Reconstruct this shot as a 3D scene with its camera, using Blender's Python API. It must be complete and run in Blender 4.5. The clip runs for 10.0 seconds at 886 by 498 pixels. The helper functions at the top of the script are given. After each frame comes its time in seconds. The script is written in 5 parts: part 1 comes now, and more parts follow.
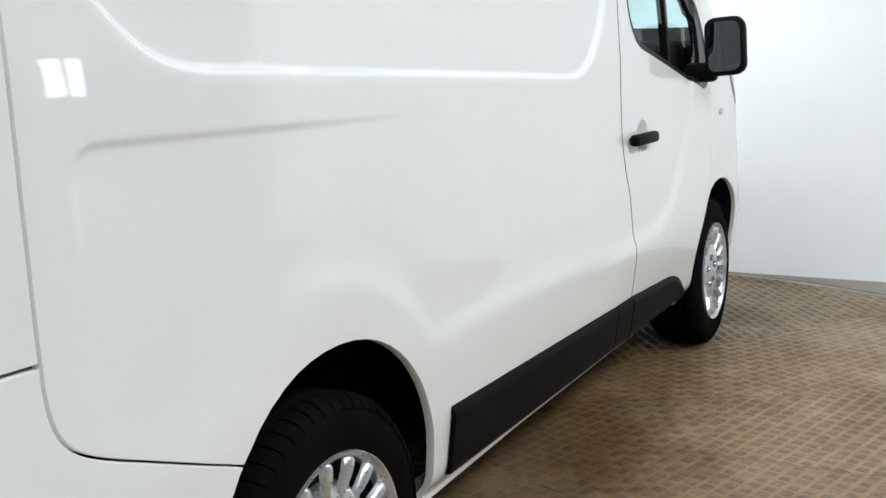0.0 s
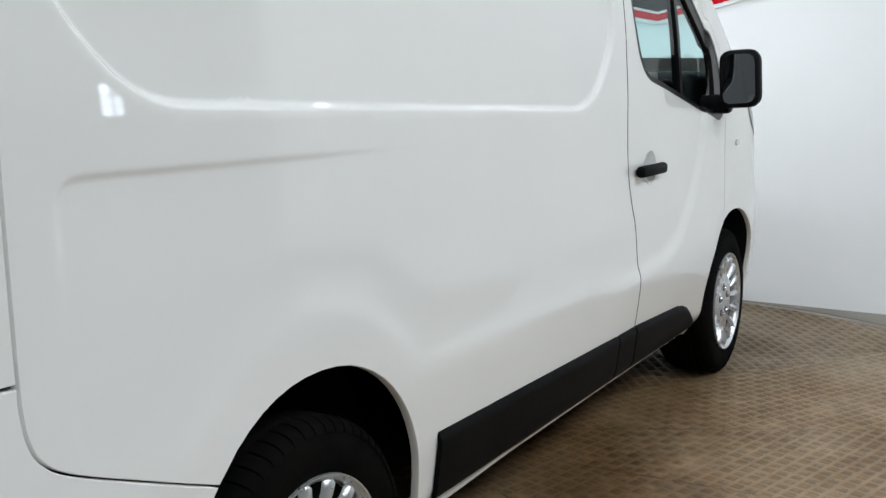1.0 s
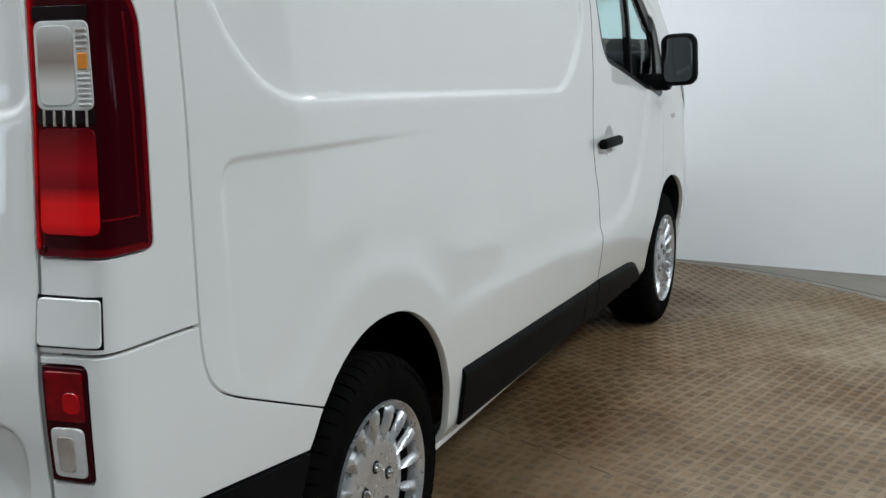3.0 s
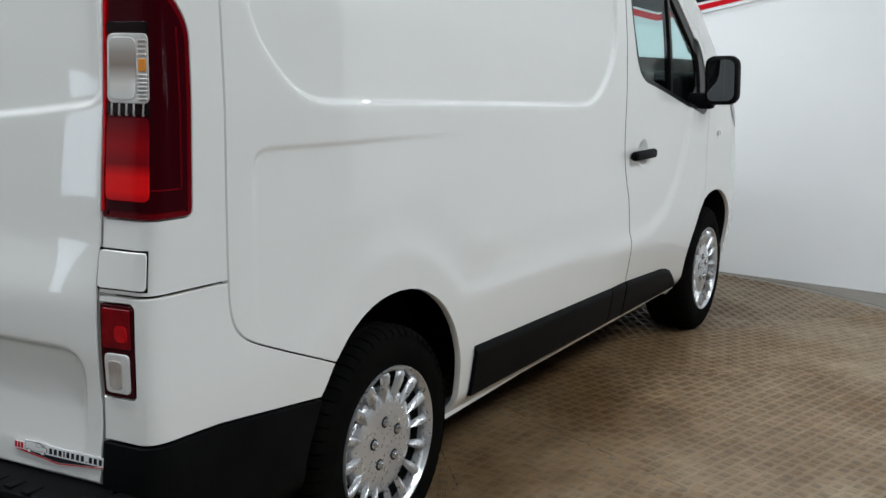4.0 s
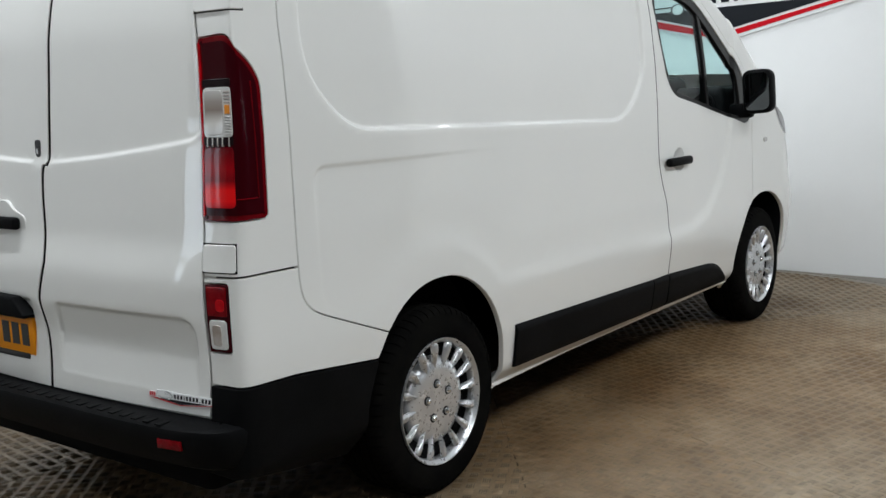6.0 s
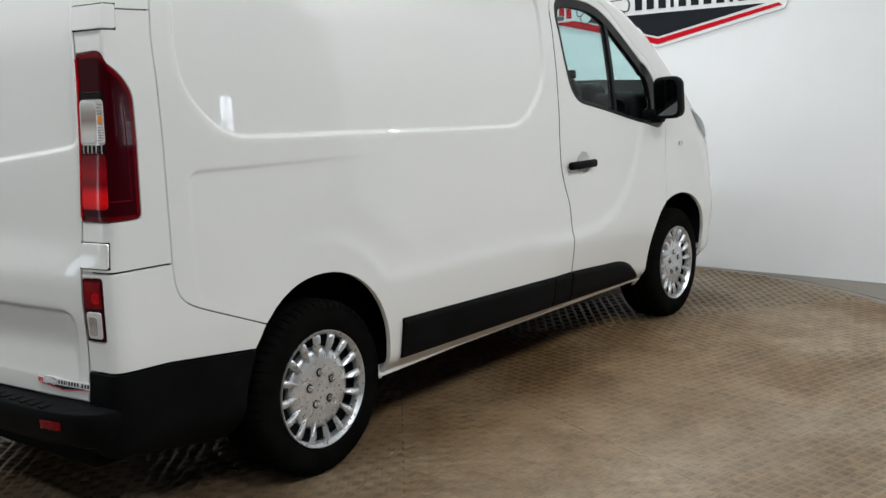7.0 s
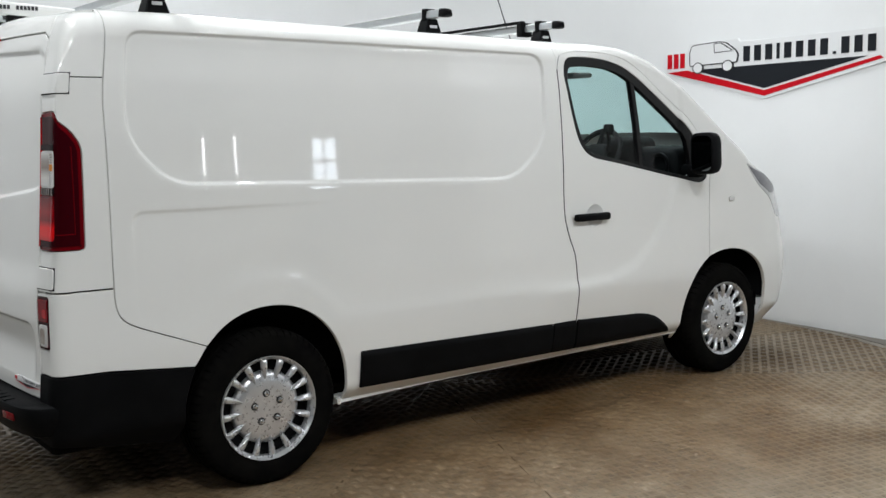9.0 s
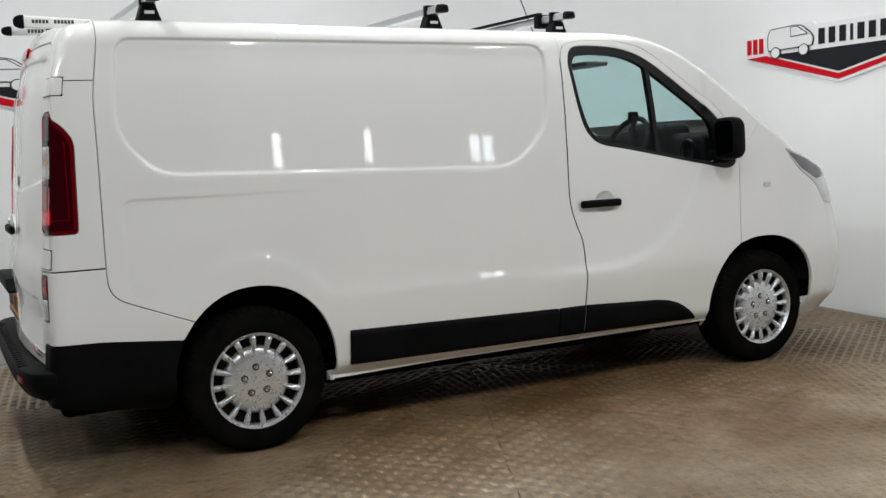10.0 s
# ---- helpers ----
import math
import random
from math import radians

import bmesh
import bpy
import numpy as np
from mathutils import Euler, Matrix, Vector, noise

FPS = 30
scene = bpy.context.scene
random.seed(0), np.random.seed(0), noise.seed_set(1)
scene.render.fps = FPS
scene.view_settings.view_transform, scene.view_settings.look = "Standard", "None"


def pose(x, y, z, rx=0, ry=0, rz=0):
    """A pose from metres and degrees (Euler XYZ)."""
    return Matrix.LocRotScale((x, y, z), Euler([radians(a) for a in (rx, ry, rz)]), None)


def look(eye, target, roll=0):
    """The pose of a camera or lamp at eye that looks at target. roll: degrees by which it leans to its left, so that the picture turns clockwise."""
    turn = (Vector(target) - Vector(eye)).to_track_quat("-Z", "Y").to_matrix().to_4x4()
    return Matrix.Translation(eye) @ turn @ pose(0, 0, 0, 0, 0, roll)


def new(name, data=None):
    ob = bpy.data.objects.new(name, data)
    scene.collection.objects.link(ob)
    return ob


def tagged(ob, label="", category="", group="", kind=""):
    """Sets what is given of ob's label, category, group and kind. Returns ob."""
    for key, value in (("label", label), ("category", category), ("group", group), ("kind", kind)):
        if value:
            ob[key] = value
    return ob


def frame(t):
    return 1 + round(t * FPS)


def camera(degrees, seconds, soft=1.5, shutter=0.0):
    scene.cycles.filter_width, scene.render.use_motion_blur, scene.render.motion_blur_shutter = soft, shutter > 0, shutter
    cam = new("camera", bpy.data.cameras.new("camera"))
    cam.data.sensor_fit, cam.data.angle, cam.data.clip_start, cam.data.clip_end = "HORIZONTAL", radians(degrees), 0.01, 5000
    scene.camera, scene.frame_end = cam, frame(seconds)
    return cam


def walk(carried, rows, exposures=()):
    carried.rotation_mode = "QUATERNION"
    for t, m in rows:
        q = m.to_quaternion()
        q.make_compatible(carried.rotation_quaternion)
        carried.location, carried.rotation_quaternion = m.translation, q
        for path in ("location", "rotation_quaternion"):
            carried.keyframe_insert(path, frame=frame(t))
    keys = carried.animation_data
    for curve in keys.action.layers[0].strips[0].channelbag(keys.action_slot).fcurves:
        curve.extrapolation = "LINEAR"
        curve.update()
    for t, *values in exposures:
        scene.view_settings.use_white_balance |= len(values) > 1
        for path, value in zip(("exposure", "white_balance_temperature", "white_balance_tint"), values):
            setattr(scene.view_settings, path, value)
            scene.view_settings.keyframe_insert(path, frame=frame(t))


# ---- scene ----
cam = camera(47.4, 10.0)
PATH = [
    (0, (-0.549, -1.977, 1.267), (1.186, -1.04, 0.932), -2.3),
    (0.2, (-0.564, -1.996, 1.291), (1.170, -1.042, 1.005), -1.5),
    (0.5, (-0.567, -2.025, 1.296), (1.182, -1.093, 1.033), -1.1),
    (0.8, (-0.544, -2.080, 1.290), (1.196, -1.123, 1.051), 0.1),
    (1, (-0.539, -2.092, 1.307), (1.165, -1.091, 1.002), -0.9),
    (1.2, (-0.536, -2.103, 1.325), (1.145, -1.095, 0.929), -2.3),
    (1.3, (-0.548, -2.083, 1.332), (1.177, -1.155, 0.927), -2.1),
    (1.5, (-0.605, -1.986, 1.326), (1.162, -1.138, 0.929), -4.9),
    (1.8, (-0.715, -1.878, 1.345), (1.050, -1.010, 0.986), -3.6),
    (2, (-0.786, -1.849, 1.337), (0.957, -0.946, 0.955), -3.0),
    (2.2, (-0.848, -1.826, 1.337), (0.884, -0.902, 0.956), -4.1),
    (2.5, (-0.933, -1.817, 1.351), (0.854, -1.006, 0.966), -2.2),
    (2.7, (-0.992, -1.883, 1.368), (0.803, -1.085, 0.991), -1.0),
    (3.8, (-1.231, -2.287, 1.374), (0.5, -1.354, 1.013), -0.3),
    (4, (-1.298, -2.376, 1.383), (0.404, -1.387, 1.028), 1.2),
    (4.2, (-1.375, -2.453, 1.386), (0.280, -1.384, 1.039), 0.7),
    (4.5, (-1.498, -2.534, 1.383), (0.079, -1.353, 1.041), -0.3),
    (5, (-1.63, -2.697, 1.39), (-0.08, -1.472, 1.079), 0.9),
    (5.5, (-1.722, -2.849, 1.388), (-0.153, -1.646, 1.086), -0.7),
    (5.7, (-1.721, -2.882, 1.368), (-0.133, -1.703, 1.074), -2.2),
    (6.8, (-1.691, -3.442, 1.422), (-0.18, -2.169, 1.113), -2.1),
    (7, (-1.656, -3.515, 1.417), (-0.091, -2.307, 1.112), -2.1),
    (7.2, (-1.608, -3.640, 1.412), (-0.008, -2.480, 1.104), -1.7),
    (7.5, (-1.605, -3.862, 1.401), (-0.059, -2.62, 1.139), -0.9),
    (7.8, (-1.596, -4.045, 1.401), (-0.132, -2.710, 1.123), -3.4),
    (8, (-1.545, -4.136, 1.403), (-0.198, -2.68, 1.15), -3.6),
    (8.2, (-1.468, -4.201, 1.427), (-0.180, -2.698, 1.139), -2.9),
    (8.5, (-1.32, -4.323, 1.44), (0.013, -2.872, 1.097), -1.7),
    (8.8, (-1.132, -4.522, 1.463), (0.144, -3.008, 1.186), -1.2),
    (9, (-1.003, -4.646, 1.478), (0.217, -3.077, 1.251), -0.8),
    (9.2, (-0.859, -4.774, 1.471), (0.277, -3.137, 1.298), -0.7),
    (9.5, (-0.652, -4.942, 1.468), (0.328, -3.206, 1.306), -0.6),
    (9.7, (-0.520, -5.086, 1.448), (0.423, -3.329, 1.282), -0.5),
    (10, (-0.343, -5.331, 1.405), (0.569, -3.564, 1.188), -2.2),
]
EXPOSURES = [(0.0, 0.5, 6320, 8), (0.5, 0.36, 6320, 8), (1.0, 0.2, 6300, 8), (1.5, 0.06, 6250, 7), (2.5, -0.03, 6200, 6), (4.5, 0.0, 6350, 8), (5.5, -0.02, 6400, 8), (7.0, 0.05, 6550, 9), (8.5, 0.05, 6650, 10), (9.0, 0.0, 6550, 9), (9.5, -0.06, 6560, 9), (10.0, -0.08, 6720, 10)]
walk(cam, [(t, look(eye, target, roll)) for t, eye, target, roll in PATH], EXPOSURES)
# ---- world, lights, exposure ----
world = bpy.data.worlds.new("room_air")
world.use_nodes = True
world.node_tree.nodes["Background"].inputs[0].default_value = (0.8, 0.85, 0.9, 1)
world.node_tree.nodes["Background"].inputs[1].default_value = 0.25
scene.world = world

CEILING = 4.3
X_FRONT, Y_LEFT, X_REAR, Y_RIGHT, X_HALL, Y_STEP = 5.78, 3.3, -9.0, -26.0, 22.0, -4.9


def area_lamp(name, place, target, width, height, watts, colour):
    data = bpy.data.lights.new(name, "AREA")
    data.shape, data.size, data.size_y, data.energy, data.color = "RECTANGLE", width, height, watts, colour
    ob = new(name, data)
    ob.matrix_world = look(place, target)
    return ob


FAR_TUBES = [(-6.8, y) for y in (-7.0, -3.0, 1.0)]
TUBES = [(x, y) for y in (-4.6, -0.2, 1.6) for x in (-3.2, -0.4, 2.4, 5.0)]
for tx, ty in TUBES:
    lamp = area_lamp("tube_light", (tx, ty, CEILING - 0.16), (tx, ty, 0), 0.14, 1.5, {-4.6: 106, -0.2: 60, 1.6: 26}[ty] * {-3.2: 0.46, -0.4: 0.95, 2.4: 1.14, 5.0: 0.52}[tx], (0.915, 0.955, 1.0))
    tagged(lamp, "white fluorescent tube glowing under the ceiling", "light")
WIN_X, WIN_Z = 16.5, 2.45
area_lamp("daylight_window", (WIN_X, Y_RIGHT + 0.02, WIN_Z), (WIN_X, 0, WIN_Z), 0.95, 2.6, 95, (0.78, 0.88, 1.0))
area_lamp("daylight_doorway", (-4.9, Y_LEFT - 0.02, 1.5), (-4.9, 0, 1.5), 0.7, 1.0, 8, (0.76, 0.87, 1.0))


# ---- materials ----
def material(name, colour, rough=0.5, metal=0.0, coat=0.0, grain=0.0, grain_size=60.0, bump=0.0, second=None, patch=1.0, spread=(0.35, 0.65), spec=0.5):
    """A surface with two colours mixed in patches, a fine grain in its roughness and a fine relief."""
    m = bpy.data.materials.new(name)
    m.use_nodes = True
    nt = m.node_tree
    b = nt.nodes["Principled BSDF"]
    b.inputs["Base Color"].default_value = (*colour, 1)
    b.inputs["Roughness"].default_value, b.inputs["Metallic"].default_value = rough, metal
    b.inputs["Coat Weight"].default_value, b.inputs["Coat Roughness"].default_value = coat, 0.025
    b.inputs["Specular IOR Level"].default_value = spec
    if second or grain or bump:
        tc = nt.nodes.new("ShaderNodeTexCoord")
    if second:
        n1 = nt.nodes.new("ShaderNodeTexNoise")
        n1.inputs["Scale"].default_value, n1.inputs["Detail"].default_value, n1.inputs["Roughness"].default_value = patch, 8, 0.62
        nt.links.new(tc.outputs["Object"], n1.inputs["Vector"])
        ramp = nt.nodes.new("ShaderNodeValToRGB")
        ramp.color_ramp.elements[0].position, ramp.color_ramp.elements[1].position = spread
        ramp.color_ramp.elements[0].color, ramp.color_ramp.elements[1].color = (*colour, 1), (*second, 1)
        nt.links.new(n1.outputs["Fac"], ramp.inputs["Fac"])
        nt.links.new(ramp.outputs["Color"], b.inputs["Base Color"])
    if grain or bump:
        n2 = nt.nodes.new("ShaderNodeTexNoise")
        n2.inputs["Scale"].default_value, n2.inputs["Detail"].default_value = grain_size, 6
        nt.links.new(tc.outputs["Object"], n2.inputs["Vector"])
    if grain:
        mr = nt.nodes.new("ShaderNodeMapRange")
        mr.inputs["To Min"].default_value, mr.inputs["To Max"].default_value = max(0.02, rough - grain), min(1, rough + grain)
        nt.links.new(n2.outputs["Fac"], mr.inputs["Value"])
        nt.links.new(mr.outputs["Result"], b.inputs["Roughness"])
    if bump:
        bp = nt.nodes.new("ShaderNodeBump")
        bp.inputs["Strength"].default_value, bp.inputs["Distance"].default_value = 1.0, bump
        nt.links.new(n2.outputs["Fac"], bp.inputs["Height"])
        nt.links.new(bp.outputs["Normal"], b.inputs["Normal"])
    return m


def glass_material(name, tint, gloss=1.5):
    m = bpy.data.materials.new(name)
    m.use_nodes = True
    nt = m.node_tree
    nt.nodes.remove(nt.nodes["Principled BSDF"])
    clear, shine, mix, fres = (nt.nodes.new(k) for k in ("ShaderNodeBsdfTransparent", "ShaderNodeBsdfGlossy", "ShaderNodeMixShader", "ShaderNodeFresnel"))
    clear.inputs[0].default_value, shine.inputs["Roughness"].default_value = (*tint, 1), 0.02
    fres.inputs["IOR"].default_value = gloss
    nt.links.new(fres.outputs[0], mix.inputs[0])
    nt.links.new(clear.outputs[0], mix.inputs[1])
    nt.links.new(shine.outputs[0], mix.inputs[2])
    nt.links.new(mix.outputs[0], nt.nodes["Material Output"].inputs["Surface"])
    return m


PAINT = material("white_car_paint", (0.815, 0.812, 0.782), 0.42, spec=0.3, coat=1.0, second=(0.795, 0.795, 0.768), patch=1.4, grain=0.03, grain_size=14)
SEAM = material("seam_black", (0.004, 0.004, 0.0045), 0.9, spec=0.1)
PLASTIC = material("black_plastic", (0.0028, 0.003, 0.0034), 0.55, grain=0.08, grain_size=120, bump=0.0004, second=(0.005, 0.0052, 0.0058), patch=5, spec=0.06)
GLOSS_BLACK = material("gloss_black", (0.004, 0.004, 0.0045), 0.3, coat=0.0, spec=0.2)
RUBBER = material("tyre_rubber", (0.003, 0.003, 0.003), 0.8, grain=0.1, grain_size=90, bump=0.0005, second=(0.006, 0.0057, 0.005), patch=9, spec=0.02)
SILVER = material("silver_wheel_paint", (0.60, 0.61, 0.63), 0.28, metal=0.7, coat=0.3, grain=0.03, grain_size=70, second=(0.64, 0.65, 0.66), patch=12)
CHROME = material("chrome", (0.72, 0.73, 0.75), 0.16, metal=1.0)
STEEL = material("dark_wheel_steel", (0.008, 0.008, 0.0085), 0.6, spec=0.05)
ALLOY = material("brushed_aluminium", (0.58, 0.6, 0.61), 0.36, metal=0.9, grain=0.1, grain_size=45, second=(0.5, 0.52, 0.53), patch=6)
WHITE_PLASTIC = material("white_plastic", (0.72, 0.72, 0.70), 0.4)
RED_DARK = material("smoked_red_lens", (0.034, 0.0012, 0.0035), 0.12, coat=0.08, spec=0.1)
RED_EDGE = material("red_lens_edge", (0.13, 0.002, 0.005), 0.14, coat=0.25, spec=0.1)
RED = material("red_lens", (0.60, 0.003, 0.008), 0.10, coat=0.4, second=(0.20, 0.0015, 0.004), patch=14, spec=0.12)
CLEAR = material("clear_lens", (0.70, 0.69, 0.67), 0.16, coat=1.0, second=(0.54, 0.53, 0.51), patch=16)
RED_DEEP = material("deep_red_lens", (0.22, 0.002, 0.006), 0.14, coat=0.3, second=(0.12, 0.001, 0.003), patch=40, spec=0.1)


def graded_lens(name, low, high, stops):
    """A lens with the lit and dark bands of its reflectors painted in by height."""
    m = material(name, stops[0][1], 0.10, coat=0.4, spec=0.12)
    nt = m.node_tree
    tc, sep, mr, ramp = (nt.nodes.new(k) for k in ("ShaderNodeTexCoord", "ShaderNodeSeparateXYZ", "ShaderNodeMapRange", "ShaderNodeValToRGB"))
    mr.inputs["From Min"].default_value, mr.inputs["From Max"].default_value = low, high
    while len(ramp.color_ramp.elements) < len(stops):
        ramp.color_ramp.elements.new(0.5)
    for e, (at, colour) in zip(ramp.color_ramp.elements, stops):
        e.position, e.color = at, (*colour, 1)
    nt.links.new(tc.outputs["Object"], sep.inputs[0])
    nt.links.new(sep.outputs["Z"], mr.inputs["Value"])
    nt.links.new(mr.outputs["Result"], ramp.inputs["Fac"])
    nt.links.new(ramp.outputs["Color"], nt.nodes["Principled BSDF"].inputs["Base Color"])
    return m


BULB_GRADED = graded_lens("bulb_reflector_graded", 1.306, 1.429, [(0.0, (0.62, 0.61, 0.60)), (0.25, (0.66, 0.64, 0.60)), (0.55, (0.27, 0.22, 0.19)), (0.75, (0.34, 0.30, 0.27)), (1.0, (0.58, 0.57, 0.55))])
RED_GRADED = graded_lens("red_lens_painted_bands", 1.104, 1.272, [(0.0, (0.45, 0.003, 0.008)), (0.12, (0.80, 0.006, 0.008)), (0.30, (0.78, 0.006, 0.008)), (0.45, (0.20, 0.0015, 0.005)), (0.65, (0.30, 0.002, 0.006)), (1.0, (0.10, 0.001, 0.004))])
SMOKE = material("smoked_clear_lens", (0.012, 0.007, 0.008), 0.2, coat=0.04, spec=0.08)
BULB = material("bulb_reflector", (0.60, 0.58, 0.56), 0.12, metal=0.15, coat=1.0, second=(0.36, 0.30, 0.26), patch=11)
AMBER = material("amber_bulb", (0.72, 0.26, 0.03), 0.25, coat=0.6)
HEADLENS = material("headlamp_lens", (0.66, 0.665, 0.67), 0.12, coat=1.0, second=(0.50, 0.505, 0.51), patch=9)
BEZEL = material("grey_lamp_bezel", (0.10, 0.10, 0.115), 0.3, coat=0.6, second=(0.16, 0.16, 0.175), patch=12)
PLATE = material("yellow_plate", (0.88, 0.31, 0.008), 0.4, spec=0.2, coat=0.0)
INK = material("black_print", (0.018, 0.018, 0.02), 0.5)
SIGN_RED = material("red_print", (0.52, 0.004, 0.012), 0.5, spec=0.1)
SIGN_BLACK = material("dark_print", (0.014, 0.016, 0.02), 0.5, spec=0.1)
SIGN_WHITE = material("white_print", (0.75, 0.755, 0.755), 0.5)
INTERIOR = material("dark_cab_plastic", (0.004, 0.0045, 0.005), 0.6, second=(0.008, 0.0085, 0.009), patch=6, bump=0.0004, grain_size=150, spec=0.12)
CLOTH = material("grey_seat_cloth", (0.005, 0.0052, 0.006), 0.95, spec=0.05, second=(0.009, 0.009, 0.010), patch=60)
GLASS = glass_material("tinted_glass", (0.83, 0.945, 0.945), 1.25)
SCREEN_GLASS = glass_material("green_tinted_glass", (0.71, 0.90, 0.89), 1.25)
MIRROR = material("mirror_glass", (0.16, 0.175, 0.185), 0.03, metal=1.0)
WALL = material("white_wall_paint", (0.80, 0.81, 0.81), 0.65, second=(0.765, 0.775, 0.772), patch=0.9, bump=0.0006, grain_size=45, grain=0.08)
CEIL = material("grey_roof_sheet", (0.38, 0.38, 0.375), 0.7, second=(0.30, 0.30, 0.295), patch=2)
DARK_WALL = material("grey_hall_wall", (0.27, 0.27, 0.265), 0.7, second=(0.20, 0.20, 0.195), patch=0.8, bump=0.001, grain_size=20)
CONCRETE = material("grey_floor_paint", (0.125, 0.110, 0.090), 0.55, second=(0.185, 0.165, 0.138), patch=2.2, bump=0.0008, grain_size=70, grain=0.1)
def tread_material(name, dark, light, rough, metal, per_bar):
    """Worn brown steel: patches of wear at two scales, a tone for each plate and one for each raised bar."""
    m = material(name, dark, rough, metal, second=light, patch=1.3, grain=0.12, grain_size=30, spread=(0.36, 0.66))
    nt = m.node_tree
    b = nt.nodes["Principled BSDF"]
    ramp = next(n for n in nt.nodes if n.type == "VALTORGB")
    tc = next(n for n in nt.nodes if n.type == "TEX_COORD")
    fine = nt.nodes.new("ShaderNodeTexNoise")
    fine.inputs["Scale"].default_value, fine.inputs["Detail"].default_value, fine.inputs["Roughness"].default_value = 7.0, 6, 0.7
    nt.links.new(tc.outputs["Object"], fine.inputs["Vector"])
    sources = [(fine.outputs["Fac"], 0.3, 0.7, 0.72, 1.28), (nt.nodes.new("ShaderNodeObjectInfo").outputs["Random"], 0, 1, 0.88, 1.12)]
    if per_bar:
        sources.append((nt.nodes.new("ShaderNodeNewGeometry").outputs["Random Per Island"], 0, 1, 0.8, 1.2))
    last = ramp.outputs["Color"]
    for out, a0, a1, b0, b1 in sources:
        mr = nt.nodes.new("ShaderNodeMapRange")
        for key, val in (("From Min", a0), ("From Max", a1), ("To Min", b0), ("To Max", b1)):
            mr.inputs[key].default_value = val
        nt.links.new(out, mr.inputs["Value"])
        mul = nt.nodes.new("ShaderNodeVectorMath")
        mul.operation = "MULTIPLY"
        nt.links.new(last, mul.inputs[0])
        nt.links.new(mr.outputs["Result"], mul.inputs[1])
        last = mul.outputs[0]
    # browner and slightly darker towards the turntable's middle, with a ragged edge
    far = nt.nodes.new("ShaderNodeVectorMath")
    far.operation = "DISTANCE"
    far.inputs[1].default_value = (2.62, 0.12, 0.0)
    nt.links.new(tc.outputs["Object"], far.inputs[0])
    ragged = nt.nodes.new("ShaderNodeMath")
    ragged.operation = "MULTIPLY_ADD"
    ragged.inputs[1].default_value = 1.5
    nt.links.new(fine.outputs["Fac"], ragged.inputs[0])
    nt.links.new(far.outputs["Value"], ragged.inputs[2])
    browner = nt.nodes.new("ShaderNodeValToRGB")
    browner.color_ramp.elements[0].color, browner.color_ramp.elements[1].color = (1.0, 0.86, 0.68, 1), (1, 1, 1, 1)
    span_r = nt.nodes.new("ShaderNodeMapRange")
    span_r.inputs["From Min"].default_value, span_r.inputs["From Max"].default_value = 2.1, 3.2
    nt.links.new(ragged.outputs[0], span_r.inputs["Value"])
    nt.links.new(span_r.outputs["Result"], browner.inputs["Fac"])
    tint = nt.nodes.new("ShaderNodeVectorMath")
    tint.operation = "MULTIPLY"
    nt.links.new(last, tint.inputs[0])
    nt.links.new(browner.outputs["Color"], tint.inputs[1])
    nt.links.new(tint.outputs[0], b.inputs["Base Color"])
    return m


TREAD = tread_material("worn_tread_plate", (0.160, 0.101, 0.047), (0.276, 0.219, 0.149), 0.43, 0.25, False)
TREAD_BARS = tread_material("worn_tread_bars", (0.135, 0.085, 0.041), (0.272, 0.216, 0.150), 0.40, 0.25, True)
GAP_DARK = material("dark_between_bars", (0.030, 0.021, 0.011), 0.6, second=(0.075, 0.055, 0.033), patch=1.7, grain=0.1)
RIM_STEEL = material("turntable_rim_steel", (0.17, 0.15, 0.125), 0.5, metal=0.3, second=(0.24, 0.215, 0.18), patch=4, grain=0.1)
RUSTY_PAINT = material("rusty_white_paint", (0.70, 0.67, 0.60), 0.5, second=(0.20, 0.09, 0.04), patch=38, spread=(0.48, 0.62), bump=0.001, grain_size=80)


# ---- helpers for meshes ----
def smoothstep(x):
    x = np.clip(x, 0.0, 1.0)
    return x * x * (3 - 2 * x)


def mesh_object(name, verts, faces, mat, smooth=True, sharp=None):
    me = bpy.data.meshes.new(name)
    me.from_pydata([tuple(map(float, v)) for v in verts], [], [tuple(map(int, f)) for f in faces])
    me.materials.append(mat)
    if smooth:
        me.shade_smooth()
        if sharp:
            me.set_sharp_from_angle(angle=radians(sharp))
    me.update()
    return new(name, me)


def put(ob, parent, label=""):
    if parent:
        ob.parent = parent
    if label:
        ob["label"] = label
    return ob


def part(name, bm, mat, parent, label="", smooth=True, sharp=35):
    me = bpy.data.meshes.new(name)
    bm.to_mesh(me)
    bm.free()
    me.materials.append(mat)
    if smooth:
        me.shade_smooth()
        me.set_sharp_from_angle(angle=radians(sharp))
    return put(new(name, me), parent, label)


def box(bm, lo, hi, bevel=0.0, m=None, segments=2):
    made = bmesh.ops.create_cube(bm, size=1.0)["verts"]
    lo, hi = Vector(lo), Vector(hi)
    for v in made:
        v.co = Vector((lo[i] + (v.co[i] + 0.5) * (hi[i] - lo[i]) for i in range(3)))
    if bevel:
        edges = list({e for v in made for e in v.link_edges})
        res = bmesh.ops.bevel(bm, geom=edges, offset=bevel, segments=segments, affect="EDGES", profile=0.5)
        made = list({v for f in res["faces"] for v in f.verts} | {v for v in made if v.is_valid})
    if m is not None:
        bmesh.ops.transform(bm, matrix=m, verts=made)
    return made


